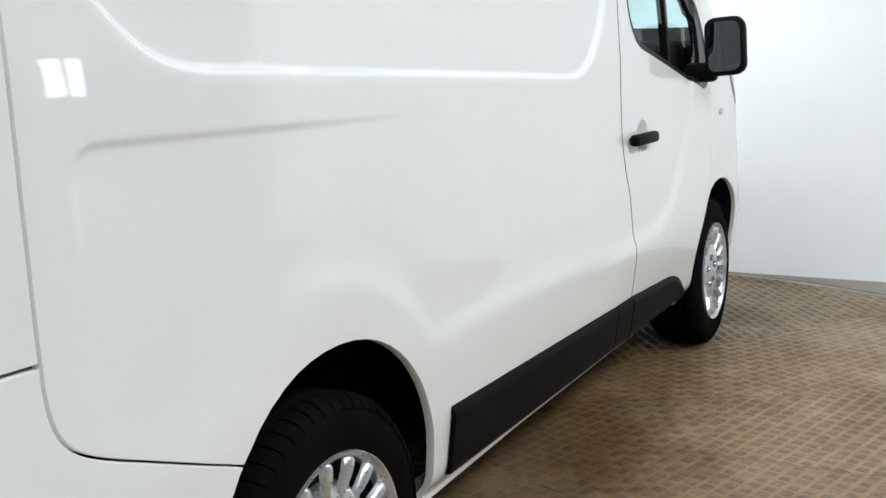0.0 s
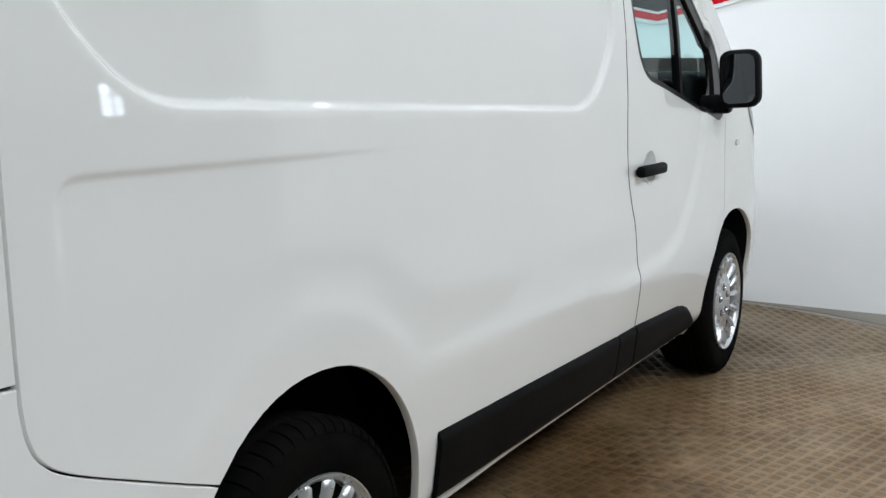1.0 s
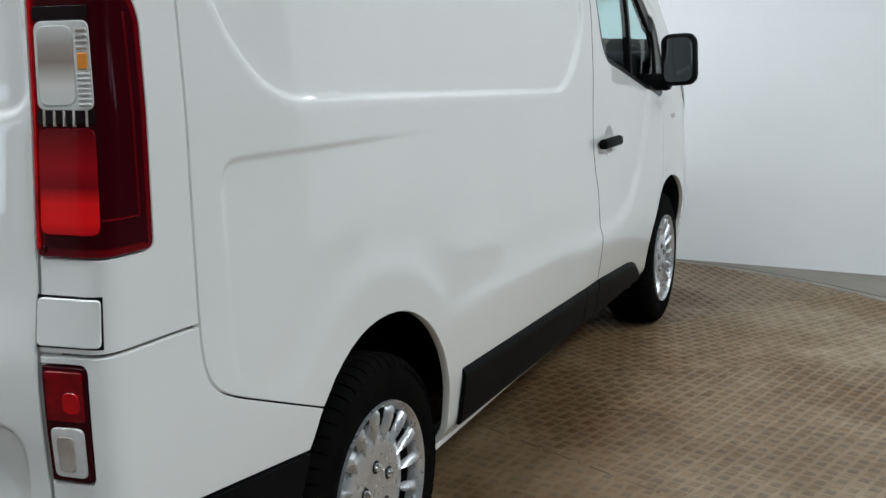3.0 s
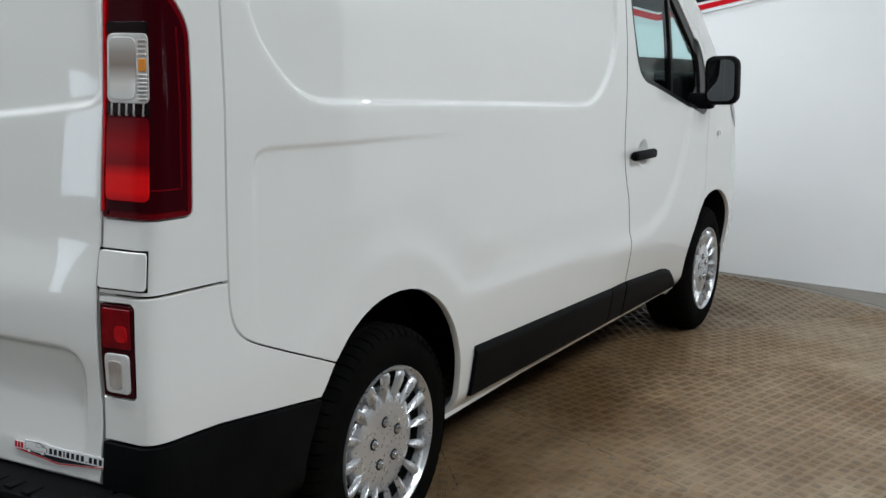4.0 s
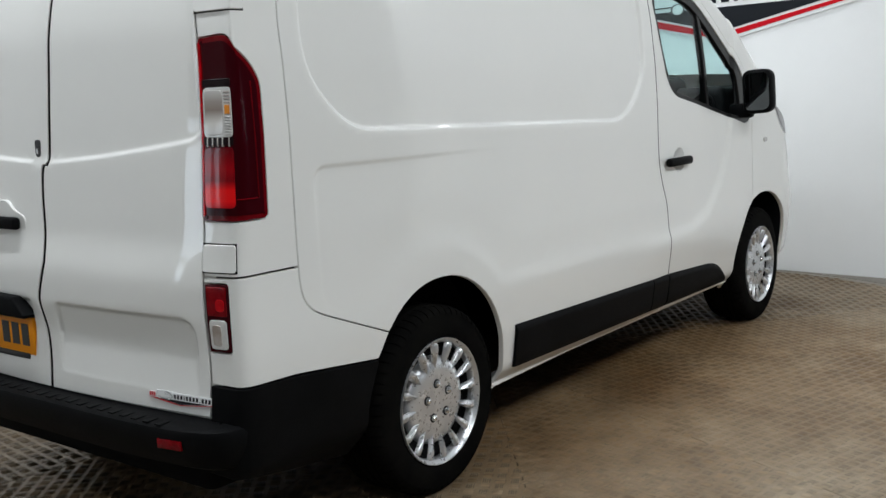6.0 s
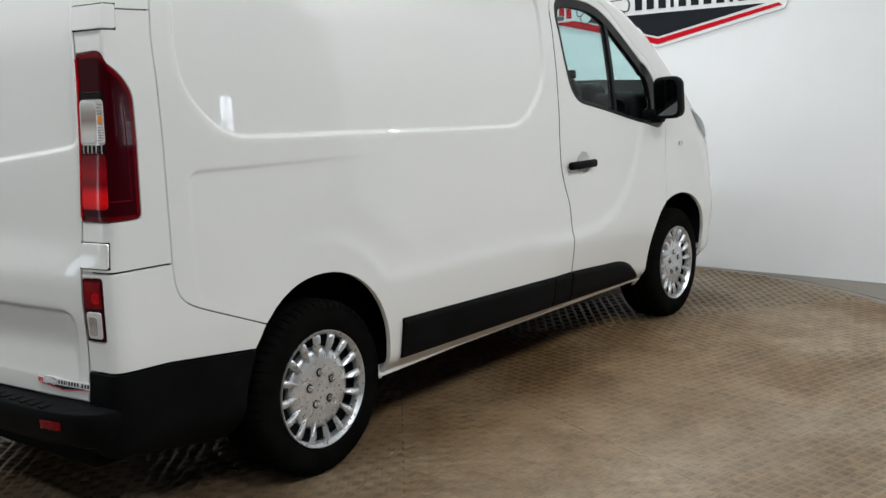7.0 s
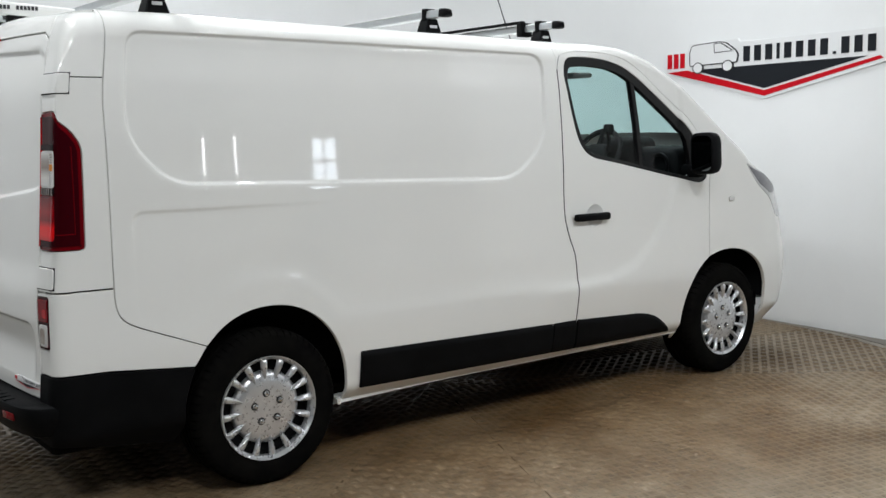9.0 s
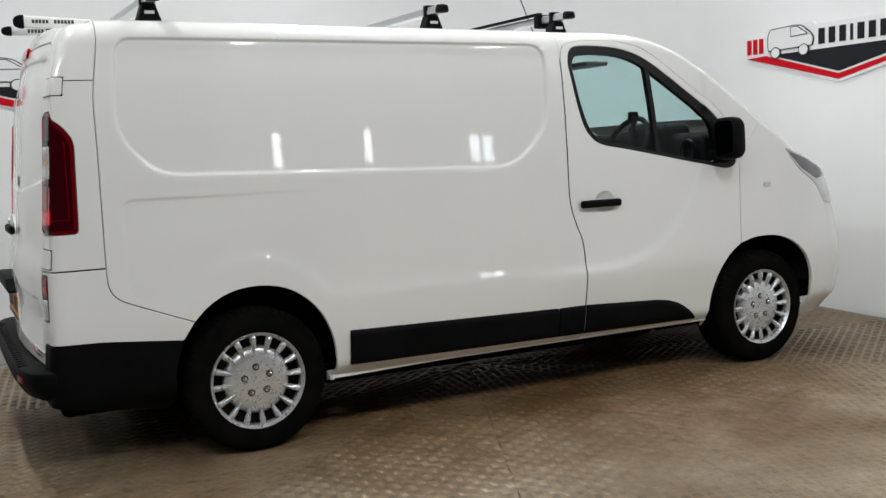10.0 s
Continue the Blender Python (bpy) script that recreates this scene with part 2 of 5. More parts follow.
def lathe(profile, n=48, axis="y"):
    """A ring of revolution about the y axis: profile of (radius, y)."""
    verts, faces = [], []
    k = len(profile)
    for i in range(n):
        a = 2 * math.pi * i / n
        for r, y in profile:
            verts.append((r * math.cos(a), y, r * math.sin(a)))
    for i in range(n):
        j = (i + 1) % n
        for q in range(k - 1):
            faces.append((i * k + q, i * k + q + 1, j * k + q + 1, j * k + q))
    return verts, faces


def tube(points, radius, n=10, closed=False):
    """A round bar along a line of points."""
    pts = [Vector(p) for p in points]
    verts, faces = [], []
    k = len(pts)
    for i, p in enumerate(pts):
        a = pts[(i - 1) % k] if closed or i else p
        b = pts[(i + 1) % k] if closed or i < k - 1 else p
        d = (b - a).normalized()
        s = d.cross(Vector((0.31, 0.17, 0.93))).normalized()
        t = d.cross(s)
        for j in range(n):
            w = 2 * math.pi * j / n
            verts.append(p + radius * (math.cos(w) * s + math.sin(w) * t))
    for i in range(k if closed else k - 1):
        h = (i + 1) % k
        for j in range(n):
            faces.append((i * n + j, i * n + (j + 1) % n, h * n + (j + 1) % n, h * n + j))
    if not closed:
        faces += [tuple(range(n))[::-1], tuple((k - 1) * n + j for j in range(n))]
    return verts, faces


def inside(poly, q):
    """Which of the points q lie in the polygon."""
    a, b = poly, np.roll(poly, -1, 0)
    x, y = q[:, 0, None], q[:, 1, None]
    crosses = (a[:, 1] > y) != (b[:, 1] > y)
    with np.errstate(divide="ignore", invalid="ignore"):
        at = (b[:, 0] - a[:, 0]) * (y - a[:, 1]) / (b[:, 1] - a[:, 1]) + a[:, 0]
    return (crosses & (x < at)).sum(1) % 2 == 1


def edge_distance(poly, q):
    a, b = poly, np.roll(poly, -1, 0)
    d = b - a
    w = q[:, None] - a
    h = np.clip((w * d).sum(-1) / np.maximum((d * d).sum(-1), 1e-12), 0, 1)
    return np.sqrt(((w - h[..., None] * d) ** 2).sum(-1)).min(1)


def signed(poly, q):
    """The distance to the polygon's edge, negative inside."""
    out = np.empty(len(q))
    for i in range(0, len(q), 20000):
        c = q[i:i + 20000]
        out[i:i + 20000] = edge_distance(poly, c) * np.where(inside(poly, c), -1, 1)
    return out


def edge_far(poly, q, d):
    """Which of the points q keep the distance d from the polygon's edge."""
    return np.concatenate([edge_distance(poly, q[i:i + 20000]) > d for i in range(0, len(q), 20000)])


def dense(points, step):
    """The closed outline with points at most step apart."""
    out = []
    for (ax, ay), (bx, by) in zip(points, points[1:] + points[:1]):
        n = max(1, math.ceil(math.hypot(bx - ax, by - ay) / step))
        out += [(ax + (bx - ax) * i / n, ay + (by - ay) * i / n) for i in range(n)]
    return np.array(out)


def rounded(points, radius, n=5):
    """The outline with its corners rounded; radius one number or one for each corner."""
    out = []
    k = len(points)
    for i, p in enumerate(points):
        r = radius[i] if isinstance(radius, (list, tuple)) else radius
        p, a, b = Vector(p), Vector(points[i - 1]), Vector(points[(i + 1) % k])
        if r <= 0:
            out.append(tuple(p))
            continue
        da, db = a - p, b - p
        ra, rb = min(r, da.length * 0.48), min(r, db.length * 0.48)
        s, e = p + da.normalized() * ra, p + db.normalized() * rb
        for j in range(n + 1):
            t = j / n
            out.append(tuple((1 - t) ** 2 * s + 2 * t * (1 - t) * p + t * t * e))
    return out


def spline(points, n=6):
    """A smooth open line through points."""
    out = []
    k = len(points)
    for i in range(k - 1):
        p0, p1, p2, p3 = (np.array(points[min(max(j, 0), k - 1)], float) for j in (i - 1, i, i + 1, i + 2))
        for j in range(n):
            t = j / n
            out.append(tuple(0.5 * (2 * p1 + (p2 - p0) * t + (2 * p0 - 5 * p1 + 4 * p2 - p3) * t * t + (3 * p1 - p0 - 3 * p2 + p3) * t ** 3)))
    return out + [tuple(points[-1])]


def shifted(poly, d):
    """The outline moved inwards by d (outwards if negative)."""
    area = 0.5 * np.sum(poly[:, 0] * np.roll(poly[:, 1], -1) - np.roll(poly[:, 0], -1) * poly[:, 1])
    e1 = poly - np.roll(poly, 1, 0)
    e2 = np.roll(poly, -1, 0) - poly
    n1 = np.stack([-e1[:, 1], e1[:, 0]], 1) / np.maximum(np.linalg.norm(e1, axis=1), 1e-9)[:, None]
    n2 = np.stack([-e2[:, 1], e2[:, 0]], 1) / np.maximum(np.linalg.norm(e2, axis=1), 1e-9)[:, None]
    n = n1 + n2
    n /= np.maximum((n * n).sum(1), 0.6)[:, None] / 2
    return poly + n * d * (1 if area > 0 else -1)


def sheet(name, surface, outline, mat, parent, label="", holes=(), step=0.03, gap=0.004, lift=0.0, depth=0.02, mirrored=False, edge=0.0015, guides=()):
    """A panel of the body: the outline (u, v) laid on the surface, with its edges turned in."""
    from mathutils.geometry import delaunay_2d_cdt
    rings = [shifted(dense(list(map(tuple, outline)), step), gap / 2 + edge)]
    rings += [shifted(dense(list(map(tuple, h)), step), -gap / 2 - edge) for h in holes]
    lo, hi = rings[0].min(0), rings[0].max(0)
    gx, gy = np.meshgrid(np.arange(lo[0] + step / 2, hi[0], step), np.arange(lo[1] + step / 2, hi[1], step))
    q = np.stack([gx.ravel(), gy.ravel()], 1)
    if len(q):
        keep = signed(rings[0], q) < -0.45 * step
        for h in rings[1:]:
            keep &= signed(h, q) > 0.45 * step
        q = q[keep]
    for g in guides:
        for off in (-0.013, -0.008, -0.004, 0.0, 0.004, 0.009):
            line = shifted(dense(list(map(tuple, g)), 0.02), -off)
            keep = signed(rings[0], line) < -0.006
            for h in rings[1:]:
                keep &= signed(h, line) > 0.006
            if off == -0.013 and len(q):
                q = q[edge_far(np.asarray(g), q, 0.019)]
            q = np.concatenate([q, line[keep]])
    pts = np.concatenate(rings + [q])
    edges, at = [], 0
    for r in rings:
        edges += [(at + i, at + (i + 1) % len(r)) for i in range(len(r))]
        at += len(r)
    co, _, tris, *_ = delaunay_2d_cdt([Vector(p) for p in pts], edges, [], 0, 1e-6)
    co = np.array([tuple(c) for c in co])
    tris = np.array(tris)
    mid = co[tris].mean(1)
    good = inside(rings[0], mid)
    for h in rings[1:]:
        good &= ~inside(h, mid)
    tris = tris[good]
    a, b, c = (co[tris[:, i]] for i in range(3))
    turn = (b[:, 0] - a[:, 0]) * (c[:, 1] - a[:, 1]) - (b[:, 1] - a[:, 1]) * (c[:, 0] - a[:, 0])
    longest = np.maximum(np.maximum(((b - a) ** 2).sum(1), ((c - b) ** 2).sum(1)), ((a - c) ** 2).sum(1)) ** 0.5
    sound = np.abs(turn) > 1e-4 * longest
    tris, turn = tris[sound], turn[sound]
    tris[turn < 0] = tris[turn < 0][:, ::-1]
    verts = surface(co[:, 0], co[:, 1], np.full(len(co), lift))
    faces = [tuple(t) for t in tris]
    # The turned-in edge: two rings, each a little further out and deeper.
    seen = {}
    for t in tris:
        for i in range(3):
            seen[(t[i], t[(i + 1) % 3])] = True
    border = [(i, j) for i, j in seen if (j, i) not in seen]
    follow = dict(border)
    todo, extra = set(follow), []
    while todo:
        s = todo.pop()
        loop = [s]
        n = follow[s]
        while n != s and n in todo:
            todo.discard(n)
            loop.append(n)
            n = follow[n]
        extra.append(loop)
    allv = [verts]
    count = len(verts)
    for loop in extra:
        if len(loop) < 3:
            continue
        flat = co[loop]
        area = np.sum(flat[:, 0] * np.roll(flat[:, 1], -1) - np.roll(flat[:, 0], -1) * flat[:, 1])
        out = shifted(flat, -edge if area > 0 else edge)
        r0 = verts[loop]
        r1 = surface(out[:, 0], out[:, 1], np.full(len(out), lift - edge))
        r2 = surface(out[:, 0], out[:, 1], np.full(len(out), lift - depth))
        k = len(loop)
        s0, s1, s2 = count, count + k, count + 2 * k
        for i in range(k):
            j = (i + 1) % k
            faces += [(s0 + j, s0 + i, s1 + i, s1 + j), (s1 + j, s1 + i, s2 + i, s2 + j)]
        allv += [r0, r1, r2]
        count += 3 * k
    verts = np.concatenate(allv)
    if mirrored:
        verts = verts * [1, -1, 1]
        faces = [f[::-1] for f in faces]
    return put(mesh_object(name, verts, faces, mat), parent, label)


# ---- the shape of the van's body ----
# u runs along the side as x, round the rear corner and across the rear doors to their middle (U_MID), and round the nose; v runs up.
U_SIDE, U_REAR, U_MID, U_NOSE, U_FRONT = 0.17, 0.08, -0.75, 4.2, 4.2 + 0.8 * math.pi / 2
WIDTH_Z = ([0.2, 0.29, 0.345, 0.5, 0.62, 0.68, 0.8, 0.95, 1.1, 1.3, 1.5, 1.7, 1.85, 2.1], [0.80, 0.858, 0.906, 0.922, 0.924, 0.924, 0.919, 0.915, 0.914, 0.914, 0.905, 0.885, 0.86, 0.80])
REAR_Z = ([0.2, 0.5, 0.6, 0.69, 0.88, 1.0, 1.07, 1.57, 1.72, 1.85, 2.0], [0.085, 0.086, 0.094, 0.096, 0.101, 0.114, 0.12, 0.158, 0.170, 0.186, 0.205])
NOSE_Z = ([0.2, 0.33, 0.5, 0.7, 0.96, 1.12, 1.2, 1.3, 2.0], [4.96, 5.05, 5.07, 5.04, 4.96, 4.87, 4.79, 4.68, 4.5])
TOP_U = ([-0.75, 0.0, 0.1, 0.3, 0.66, 1.46, 2.4, 2.74, 3.06, 3.26, 3.47, 3.69, 3.92, 4.165, 4.415, 4.57, 4.75, 5.0, 5.46], [1.955, 1.955, 1.957, 1.972, 1.972, 1.962, 1.955, 1.948, 1.945, 1.925, 1.862, 1.73, 1.562, 1.40, 1.275, 1.225, 1.17, 1.10, 1.06])
ROUND_U = ([0.0, 2.7, 3.2, 4.2, 5.0], [0.13, 0.13, 0.07, 0.05, 0.04])


def smooth_table(table, n=400):
    xs = np.linspace(table[0][0], table[0][-1], n)
    ys = np.interp(xs, *table)
    w = max(3, n // 40) | 1
    pad = np.pad(ys, w // 2, mode="edge")
    pad[: w // 2] = ys[0] + (ys[1] - ys[0]) * np.arange(-(w // 2), 0)
    pad[-(w // 2):] = ys[-1] + (ys[-1] - ys[-2]) * np.arange(1, w // 2 + 1)
    return xs, np.convolve(pad, np.ones(w) / w, "valid")


WIDTH_Z, REAR_Z, NOSE_Z, TOP_U = (smooth_table(t) for t in (WIDTH_Z, REAR_Z, NOSE_Z, TOP_U))
REAR_WHEEL, FRONT_WHEEL = (0.968, 0.335), (4.08, 0.335)


def arch(cx, a, b, n, start, stop, k=28, zc=0.335):
    """The edge of a wheel arch from angle start to stop (degrees, from the front upwards)."""
    out = []
    for i in range(k + 1):
        w = radians(start + (stop - start) * i / k)
        c, s = math.cos(w), math.sin(w)
        out.append((cx + a * math.copysign(abs(c) ** (2 / n), c), zc + b * math.copysign(abs(s) ** (2 / n), s)))
    return out


RECESS = np.array(rounded([(0.42, 1.47), (0.42, 1.885), (2.60, 1.872), (2.575, 1.44), (2.37, 1.252), (0.58, 1.297)], [0.10, 0.07, 0.10, 0.12, 0.12, 0.10]))
QUARTER = np.array(rounded([(0.42, 0.74), (0.42, 1.195), (1.7, 1.195), (1.7, 0.74)], [0.1, 0.05, 0.05, 0.1]))
DOOR_SWEEP = ([2.3, 2.8, 3.05, 3.25, 3.4, 3.5, 3.56, 3.62, 3.7], [0.66, 0.68, 0.69, 0.75, 0.87, 1.0, 1.15, 1.4, 2.2])


def half_width(x, z, zp=None):
    """The half width of the body with its pressed shapes."""
    w = np.interp(z, *WIDTH_Z)
    w = w - 0.040 * smoothstep((0.95 - x) / 0.80) ** 1.3 - 0.012 * smoothstep((x - 3.6) / 0.9)
    zp = z if zp is None else zp
    q = np.stack([x, zp], 1)
    near = (x > 0.3) & (x < 2.7) & (z > 1.1)
    if near.any():
        d = signed(RECESS, q[near])
        w[near] -= 0.0145 * smoothstep((0.007 - d) / 0.0155)
    near = (x > 0.3) & (x < 1.75) & (z > 0.6) & (z < 1.3)
    if near.any():
        d = signed(QUARTER, q[near])
        w[near] -= 0.0056 * smoothstep((0.007 - d) / 0.018) * smoothstep((1.5 - x[near]) / 1.0) * (0.12 + 0.88 * smoothstep((z[near] - 0.98) / 0.2))
    # below a ridge along the sill and round the arches the side tucks in
    low = 0.675 - z
    for (cx, cz), a, b in ((REAR_WHEEL, 0.37, 0.44), (FRONT_WHEEL, 0.39, 0.43)):
        r = np.hypot((x - cx) / a, np.maximum(z - cz, 0) / b)
        ring = (1.235 - r) * 0.42
        low = 0.5 * (low + ring + np.sqrt((low - ring) ** 2 + 0.012 ** 2))
    soft = lambda a, k: 0.5 * (a + np.sqrt(a * a + k * k))
    w = w - 0.036 * soft(low, 0.002) * smoothstep((x - 0.32) / 0.3)
    w = w - 0.0030 * smoothstep((low + 0.19) / 0.11) * (1 - smoothstep((low + 0.062) / 0.06)) * smoothstep((x - 0.36) / 0.3) * (1 - smoothstep((x - 2.5) / 0.5))
    fade = smoothstep((x - 2.35) / 0.5)
    w = w + 0.012 * fade * (1 - smoothstep((z - np.interp(x, *DOOR_SWEEP)) / 0.06 + 0.5)) * smoothstep((z - 0.45) / 0.2)
    return w


def top_z(u):
    """The height of the roof's edge; over the rear doors it rises to the middle."""
    s = np.clip((np.asarray(u, float) - U_MID) / (U_REAR - U_MID), 0, 1)
    return np.interp(u, *TOP_U) + 0.03 * (1 - s * s)


def body(u, v, lift=None):
    """The body's right side: places for u, v, raised by lift along the normal (roughly)."""
    u, v = np.asarray(u, float), np.asarray(v, float)
    lift = np.zeros_like(u) if lift is None else lift
    zt, rr = top_z(u), np.interp(u, *ROUND_U)
    over = np.clip((v - (zt - rr)) / rr, 0, math.pi / 2)
    z = np.minimum(v, zt - rr) + rr * np.sin(over)
    zw = np.minimum(v, zt - rr)
    inset = rr * (1 - np.cos(over))
    x = u.copy()
    w = half_width(np.maximum(u, U_SIDE), zw, v) - inset
    y = -w
    nx, ny, nz = np.zeros_like(u), -np.cos(over), np.sin(over)
    # the side's rear end leans forward with the rear doors
    xe_all = np.interp(z, *REAR_Z) + inset * 0.55 + 0.004
    lag = np.maximum(xe_all + 0.055 - U_SIDE, 0) * smoothstep((z - 1.70) / 0.2)
    x = x + lag * (1 - smoothstep((u - U_SIDE) / 0.19))
    # rear corner and rear doors
    low = u < U_SIDE
    if low.any():
        ul, zl = u[low], z[low]
        ws = w[low]
        yc = ws - 0.045 - 0.03 * smoothstep((zl - 1.5) / 0.4)
        t = np.clip((U_SIDE - ul) / (U_SIDE - U_REAR), 0, 1)
        xe = xe_all[low]
        xs = U_SIDE + lag[low]
        px = (1 - t) ** 2 * xs + 2 * t * (1 - t) * xe + t * t * xe
        py = -((1 - t) ** 2 * ws + 2 * t * (1 - t) * ws + t * t * yc)
        far = np.clip((U_REAR - ul) / (U_REAR - U_MID), 0, 1.2)
        yy = -yc * (1 - far)
        bulge = 0.05 * (1 - (1 - far) ** 2)
        is_rear = ul < U_REAR
        rec = rear_press(yy, zl)
        x[low] = np.where(is_rear, xe - bulge + rec, px)
        y[low] = np.where(is_rear, yy, py)
        ang = t * math.pi / 2
        nx[low] = -np.sin(ang) * np.cos(over[low])
        ny[low] = -np.cos(ang) * np.cos(over[low])
    x = x + 0.034 * smoothstep((z - 1.58) / 0.34) * (1 - smoothstep((u - 0.34) / 0.5))
    # nose
    high = u > U_NOSE
    if high.any():
        ph = (u[high] - U_NOSE) / 0.8
        s = np.clip(np.sin(ph), 0, 1)
        xn = np.interp(z[high], *NOSE_Z)
        x[high] = U_NOSE + (xn - U_NOSE) * s
        y[high] = -w[high] * np.maximum(1 - s ** 3.4, 0) ** (1 / 3.4)
        nx[high] = s ** 2
        ny[high] = -np.cos(ph)
    return np.stack([x + nx * lift, y + ny * lift, z + nz * lift], 1)


DOOR_RECESS = np.array(rounded([(-0.71, 0.56), (-0.71, 0.785), (-0.07, 0.785), (-0.07, 0.56)], [0.03, 0.06, 0.02, 0.03]))
DOOR_PANEL = np.array(rounded([(-0.74, 1.30), (-0.69, 1.81), (0.05, 1.84), (0.05, 1.225), (-0.3, 1.245), (-0.66, 1.285)], [0.06, 0.09, 0.0, 0.0, 0.3, 0.1]))


def rear_press(y, z):
    """How far the rear doors are pressed in (to +x)."""
    q = np.stack([-np.abs(y), z], 1)
    r = 0.010 * smoothstep((0.006 - signed(DOOR_PANEL, q)) / 0.016)
    r += 0.012 * smoothstep((0.006 - signed(DOOR_RECESS, q)) / 0.018) * smoothstep((z - 0.53) / 0.2)
    r -= 0.012 * (smoothstep((1.02 - z) / 0.14) - smoothstep((0.80 - z) / 0.12)) * smoothstep((0.84 - np.abs(y)) / 0.2)
    return r


def top_v(u):
    zt, rr = float(top_z(u)), np.interp(u, *ROUND_U)
    return float(zt - rr + rr * math.pi / 2)


def top_line(a, b, n):
    return [(u, top_v(u)) for u in np.linspace(a, b, n)]


# ---- the van ----
van = tagged(new("panel_van"), "white panel van with black trim and silver wheel covers", "van")
REAR_ARCH = arch(0.978, 0.380, 0.438, 2.15, -8, 172)
WINDOW = rounded([(2.735, 1.78), (2.76, 1.865), (2.90, 1.868), (3.08, 1.856), (3.24, 1.808), (3.475, 1.648), (3.64, 1.535), (3.755, 1.435), (3.872, 1.205), (3.80, 1.172), (3.424, 1.247), (3.055, 1.319), (2.895, 1.345), (2.815, 1.42), (2.775, 1.55)],
                 [0.04, 0.06, 0.05, 0.08, 0.12, 0.1, 0.1, 0.1, 0.05, 0.05, 0.1, 0.1, 0.07, 0.08, 0.1])
DOOR_REAR = spline([(2.69, 1.80), (2.69, 1.55), (2.693, 1.30), (2.702, 1.06), (2.737, 0.93), (2.776, 0.83), (2.789, 0.69), (2.787, 0.49), (2.787, 0.31)])
DOOR_TOP = spline([(2.69, 1.80), (2.715, 1.868), (2.80, 1.896), (2.92, 1.902), (3.10, 1.892), (3.27, 1.842), (3.50, 1.684), (3.66, 1.575), (3.79, 1.455), (3.865, 1.33), (3.885, 1.20)])
DOOR_FRONT = [(3.885, 1.20), (3.888, 0.95), (3.890, 0.734)]
F_ARCH = arch(4.082, 0.412, 0.428, 2.3, -12, 188)
f_rear = [p for p in F_ARCH if p[0] < 3.886]
f_front = [p for p in F_ARCH if p[0] >= 3.886]
LAMP = rounded([(0.0, 1.066), (0.0, 1.574), (0.108, 1.580), (0.205, 1.518), (0.247, 1.452), (0.239, 1.066)], [0.01, 0.012, 0.03, 0.05, 0.03, 0.02])
FOG = rounded([(0.002, 0.695), (0.002, 0.893), (0.086, 0.893), (0.084, 0.695)], [0.004, 0.004, 0.015, 0.015])
HINGE_LOW = [(0.0, 0.925), (0.0, 1.002), (0.118, 1.002), (0.118, 0.925)]
HINGE_TOP = [(0.0, 1.645), (0.0, 1.718), (0.213, 1.718), (0.213, 1.645)]
HEADLAMP = rounded([(4.285, 1.272), (4.43, 1.135), (4.59, 1.05), (4.645, 0.935), (4.82, 0.905), (5.02, 0.955), (4.98, 1.06), (4.80, 1.135), (4.55, 1.218)], [0.01, 0.05, 0.05, 0.03, 0.05, 0.05, 0.05, 0.05, 0.05])
SEAM_X = 0.338
DISH = [(2.926 + 0.062 * math.cos(t), 1.034 + 0.058 * math.sin(t)) for t in np.linspace(0, 2 * math.pi, 36, endpoint=False)]


def dish_surface(u, v, l):
    """A shallow hollow in the door behind its handle."""
    r2 = ((u - 2.926) / 0.062) ** 2 + ((v - 1.034) / 0.058) ** 2
    return body(u, v, l - 0.019 * np.clip(1 - r2, 0, 1))


TRIM_TOP = ([1.42, 2.615, 2.79, 3.28, 3.36, 3.427, 3.47, 3.523, 3.572], [0.517, 0.489, 0.4885, 0.464, 0.452, 0.432, 0.41, 0.375, 0.345])


def trim_surface(u, v, l):
    """The sill trim: its face stands proud below a sloping upper edge."""
    return body(u, v, l + 0.011 * smoothstep((np.interp(u, *TRIM_TOP) - v) / 0.022))


